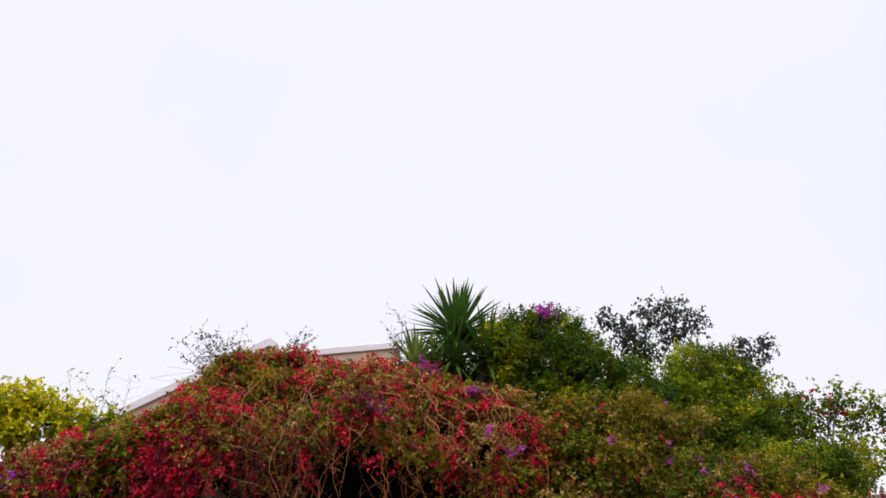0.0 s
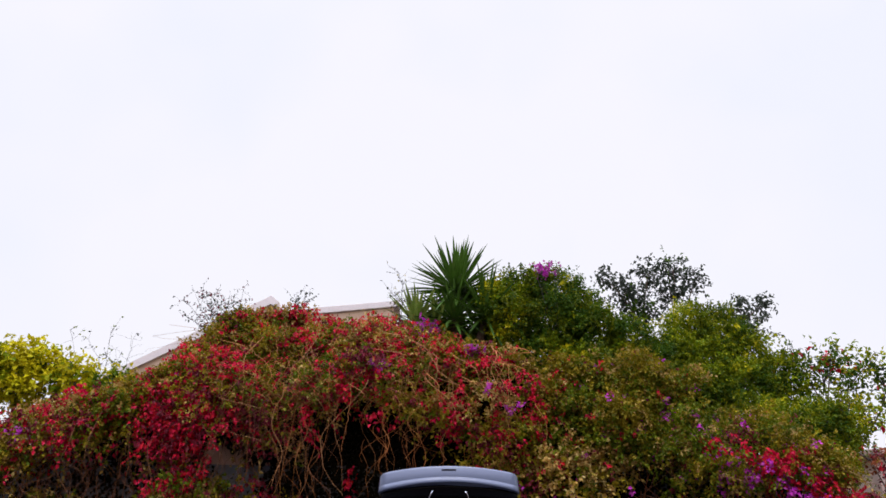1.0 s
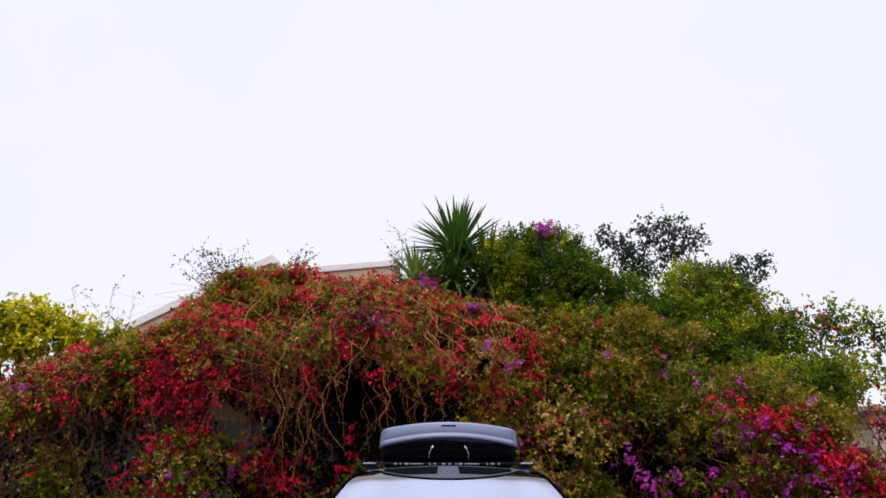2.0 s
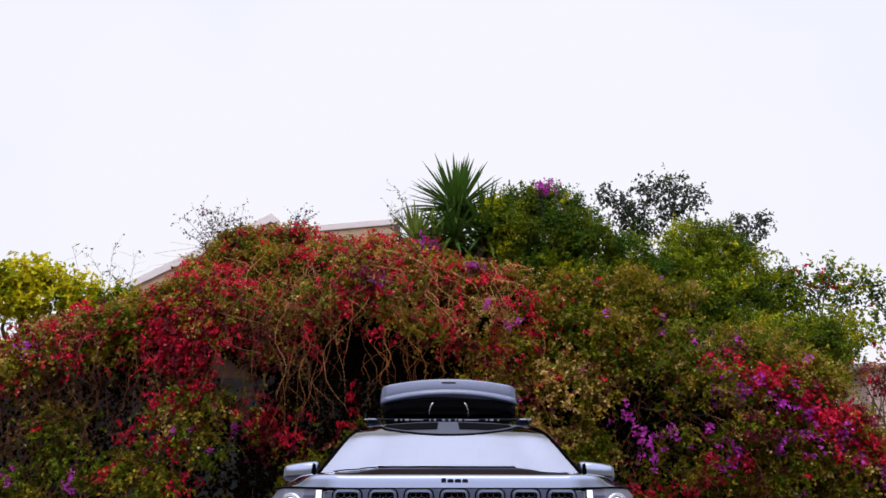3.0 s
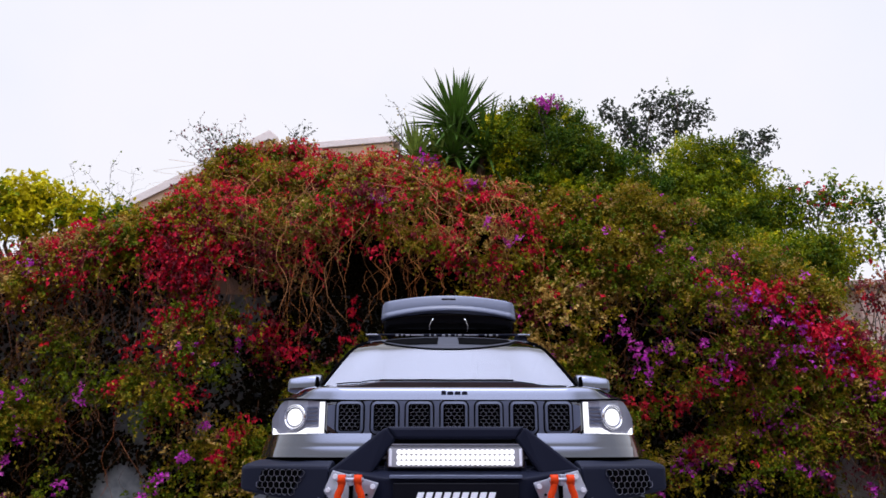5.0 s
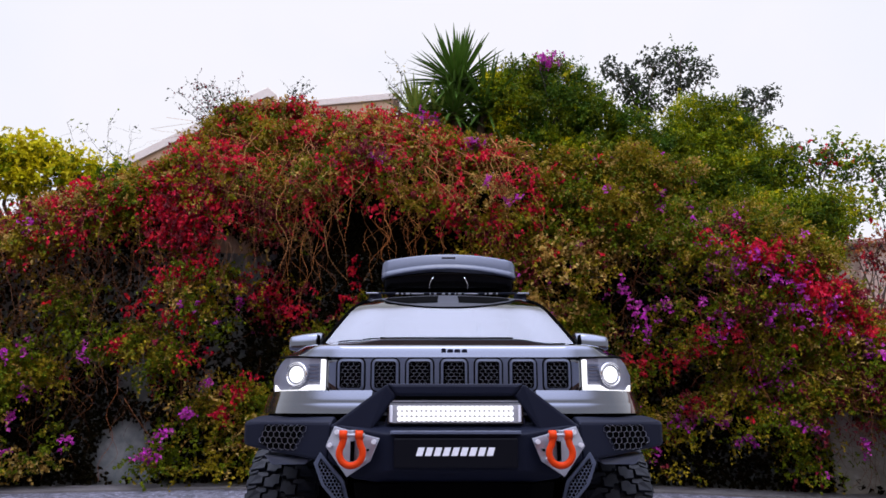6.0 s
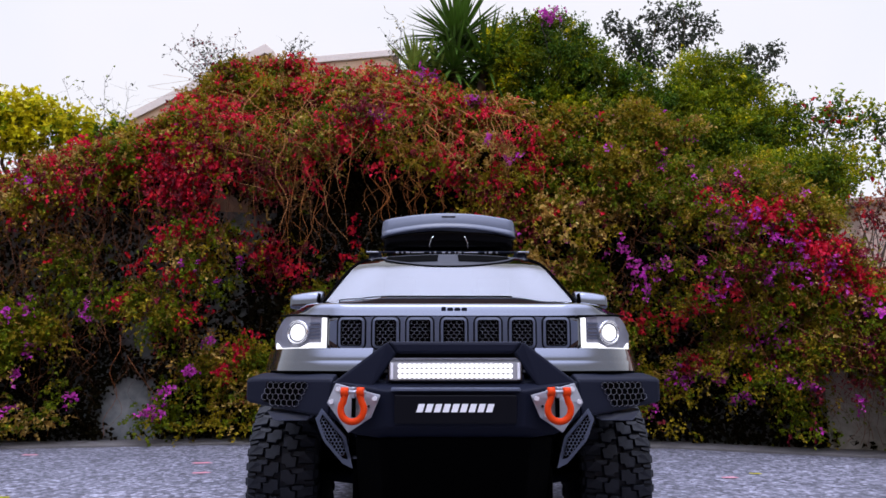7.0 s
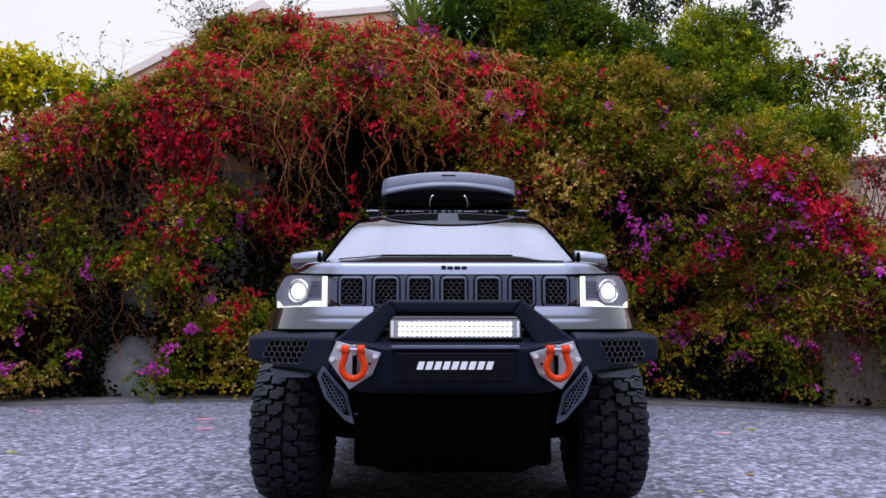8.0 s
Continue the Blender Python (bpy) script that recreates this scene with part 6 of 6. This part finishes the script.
def tread_mesh():
    """Chunky staggered lugs: two broken centre rows and side biters that wrap the shoulder."""
    bm = bmesh.new()
    rnd = random.Random(4)

    def block(sg, outline, a0, r0, r1):
        """One tread block: an outline of (across, along) points round the tyre, narrowing a little to its top."""
        cx, ca = (sum(p[k] for p in outline) / len(outline) for k in (0, 1))
        rings = []
        for r, shrink in ((r0, 1.0), (r1 - 0.004, 0.965), (r1, 0.90)):
            ring = []
            for x, a in outline:
                xx, aa = cx + (x - cx) * shrink, a0 + (ca + (a - ca) * shrink) * st
                rr = r - 0.024 * max(0.0, (xx - 0.105) / 0.055) ** 1.5
                ring.append(bm.verts.new((sg * xx, rr * math.cos(aa), rr * math.sin(aa))))
            rings.append(ring)
        m = len(outline)
        for lo, hi in zip(rings, rings[1:]):
            for k in range(m):
                bm.faces.new((lo[k], lo[(k + 1) % m], hi[(k + 1) % m], hi[k]))
        bm.faces.new(rings[-1])
    n = 30
    st = 2 * math.pi / n
    inner = ((0.004, 0.04), (0.044, 0.0), (0.053, 0.24), (0.078, 0.26), (0.074, 0.84), (0.030, 0.90), (0.022, 0.68), (0.004, 0.66))
    outer = ((0.058, -0.06), (0.112, -0.10), (0.116, 0.04), (0.158, 0.02), (0.158, 0.60), (0.086, 0.64), (0.084, 0.20), (0.058, 0.17))
    biter = ((0.112, 0.70), (0.160, 0.68), (0.160, 0.90), (0.112, 0.82))
    flank = ((0.148, 0.04), (0.171, 0.04), (0.171, 0.56), (0.148, 0.56))
    for i in range(n):
        for sg in (-1, 1):
            a = (i + 0.5 * (sg > 0)) * st + rnd.uniform(-0.03, 0.03) * st
            block(sg, inner, a, 0.338, 0.3775)
            block(sg, outer, a, 0.330, 0.3770)
            block(sg, biter, a, 0.330, 0.3700)
            block(sg, flank, a, 0.296 if i % 2 else 0.312, 0.358)
    return bm


TY, TR = None, None
for s in (-1, 1):
    for y in (0.75, 3.39):
        wh = part("wheel", loft([[(s * x, 0.15 * math.cos(q), 0.15 * math.sin(q)) for q in np.linspace(0, 2 * math.pi, 24, endpoint=False)] for x in (-0.06, 0.06)], False), MATT, car, "off-road wheel with chunky tyre")
        wh.location = (0.785 if s > 0 else -0.808, y, 0.375)
        if TY is None:
            ob = part("tyre", tyre_mesh(), RUBBER, wh, "chunky black mud-terrain tyre")
            TY = ob.data
            ob = part("tread", tread_mesh(), RUBBER, wh)
            TR = ob.data
        else:
            part("tyre", TY, RUBBER, wh, "chunky black mud-terrain tyre")
            part("tread", TR, RUBBER, wh)
        rim = bmesh.new()
        rows = [[rim.verts.new((s * x, r * math.cos(a), r * math.sin(a))) for x, r in ((-0.13, 0.222), (0.12, 0.222), (0.14, 0.215), (0.13, 0.195), (0.05, 0.18), (-0.12, 0.2))] for a in np.linspace(0, 2 * math.pi, 40, endpoint=False)]
        for i in range(40):
            p, q = rows[i], rows[(i + 1) % 40]
            for k in range(6):
                rim.faces.new((p[k], p[(k + 1) % 6], q[(k + 1) % 6], q[k])).smooth = True
        part("rim", rim, MATT, wh)
        for k in range(6):
            a = k * math.pi / 3
            c, d = math.cos(a), math.sin(a)
            e, f = -d * 0.028, c * 0.028
            part("spoke", hull([(s * x, c * r + sg * e * w, d * r + sg * f * w) for r, w, xs in ((0.03, 1.4, (0.06, 0.09)), (0.19, 0.8, (0.05, 0.10))) for sg in (-1, 1) for x in xs], 0.004), GREY, wh)

# roof load
for s in (-1, 1):
    part("crossbar_tip", box(s * 0.535, 1.985, 1.690, 0.085, 0.03, 0.010, 0.003), STEEL, car, "bright crossbar end")
for x, w in ((-0.36, 0.020), (-0.325, 0.012), (-0.285, 0.028), (-0.215, 0.09), (-0.125, 0.010), (-0.09, 0.016), (-0.03, 0.022), (0.012, 0.016), (0.055, 0.010), (0.085, 0.026), (0.165, 0.10), (0.27, 0.012), (0.305, 0.024), (0.35, 0.012)):
    part("crossbar_clip", box(x, 2.012, 1.6915, w, 0.02, 0.006 if w > 0.05 else 0.011, 0.002), STEEL, car, "small metal clamp fitting")
for y, z in ((2.03, 1.697), (3.05, 1.728)):
    cb = part("crossbar", tube([(-0.56, y, z), (0.56, y, z)], 0.0085, 10), MATT, car, "black roof crossbar")
    for s in (-1, 1):
        part("crossbar_foot", hull([(s * x, y + dy, zz) for x, zz in ((0.46, z - 0.085), (0.575, z - 0.085), (0.475, z - 0.008), (0.55, z + 0.006)) for dy in (-0.04, 0.04)], 0.006), MATT, cb)

roof_box = thing("roof_box", "grey-lidded black roof box strapped on the car's crossbars", "roof box", pose(0.040, 5.17, 0, 0, 0, 0.37))


def plan(hw, y0, y1, z, r=0.055, rise=0.0):
    """A ring round one height of the box: rounded corners, a slightly bowed front, drooping to its sides."""
    pts = [(-hw + r + (2 * hw - 2 * r) * k / 16, y0) for k in range(17)]
    for cx, cy, a0 in ((hw - r, y0 + r, -90), (hw - r, y1 - r, 0), (-hw + r, y1 - r, 90), (-hw + r, y0 + r, 180)):
        pts += [(cx + r * math.cos(radians(a0 + 15 * k)), cy + r * math.sin(radians(a0 + 15 * k))) for k in range(1 if a0 in (-90, 180) else 0, 6 if a0 == 180 else 7)]
    return [(x, y + 0.05 * (x / 0.5) ** 2 * (1 if y < 0.9 else -1), z - rise * (x / 0.45) ** 2) for x, y in pts]


part("base", loft([plan(0.44, 0.12, 1.80, 1.724), plan(0.466, 0.07, 1.86, 1.728), plan(0.474, 0.05, 1.88, 1.745), plan(0.477, 0.04, 1.89, 1.79, rise=0.012), plan(0.477, 0.035, 1.90, 1.83, rise=0.035), plan(0.474, 0.03, 1.90, 1.860, rise=0.046)]), UNDER, roof_box, "gloss black box underside")
part("lid", loft([plan(*q, rise=r) for q, r in (((0.478, 0.020, 1.915, 1.858), 0.048), ((0.485, 0.002, 1.925, 1.862), 0.048), ((0.487, 0.0, 1.926, 1.868), 0.048), ((0.485, 0.014, 1.915, 1.896), 0.047), ((0.488, 0.022, 1.912, 1.899), 0.047), ((0.486, 0.024, 1.91, 1.905), 0.047), ((0.480, 0.030, 1.90, 1.966), 0.044), ((0.472, 0.046, 1.89, 1.980), 0.040), ((0.455, 0.10, 1.85, 1.988), 0.034), ((0.38, 0.30, 1.70, 1.998), 0.01), ((0.15, 0.7, 1.3, 2.002), 0.0))]), BOXLID, roof_box, "grey satin box lid")
part("latch", prism([(x, 0.0265, 1.950 + z) for x, z in rounded(0.10, 0.009, 0.004)], 0.012), GLOSS, roof_box, "dark latch recess")
for x in (-0.135, 0.135):
    part("clamp", tube([(x, 0.02, 1.715), (x, 0.0, 1.75), (x + 0.014 * (1 if x < 0 else -1), 0.0, 1.79), (x + 0.026 * (1 if x < 0 else -1), 0.0, 1.803)], 0.0032, 6), CHROME, roof_box, "bright clamp hook")
for x in (-0.3, -0.02, 0.02, 0.3):
    part("clamp_plate", box(x, 0.20, 1.735, 0.09, 0.05, 0.02, 0.003), MATT, roof_box)


# ---- fallen leaves on the asphalt ----
def fallen_leaf(x, y, size, turn, mat, label):
    bm = bmesh.new()
    n = 8
    ring = [bm.verts.new((size * 0.5 * math.cos(2 * math.pi * k / n) * (1.0 if k else 1.4), size * 0.32 * math.sin(2 * math.pi * k / n), 0.003 + 0.005 * abs(math.sin(k * 1.7)))) for k in range(n)]
    mid = bm.verts.new((0, 0, 0.003))
    for k in range(n):
        bm.faces.new((mid, ring[k], ring[(k + 1) % n]))
    ob = part("fallen_leaf", bm, mat, None, smooth=True)
    ob.matrix_world = pose(x, y, 0.0, 0, 0, turn)
    return tagged(ob, label, "leaf", "fallen leaves")


for x, y, size, turn, key, label in ((-2.24, 7.04, 0.26, 10, "scarlet", "pink-red fallen petals lying on asphalt"), (-2.04, 6.41, 0.22, 25, "scarlet", "pink-red fallen petals lying on asphalt"),
                                     (-4.17, 7.66, 0.24, 0, "scarlet", "pink-red fallen petals lying on asphalt"), (2.30, 6.15, 0.20, 5, "scarlet", "pink-red fallen petals lying on asphalt"),
                                     (2.60, 6.37, 0.16, -10, "yellow", "yellow fallen leaf lying on asphalt"), (1.82, 4.49, 0.10, 12, "tan", "orange-brown fallen leaf lying on asphalt"),
                                     (1.37, 4.04, 0.06, 40, "yellow", "yellow fallen leaf lying on asphalt"), (-3.01, 5.25, 0.12, 0, "yellow", "yellow fallen leaf lying on asphalt")):
    fallen_leaf(x, y, size * 0.62, turn, PETAL if key == "scarlet" else LEAF[key], label)
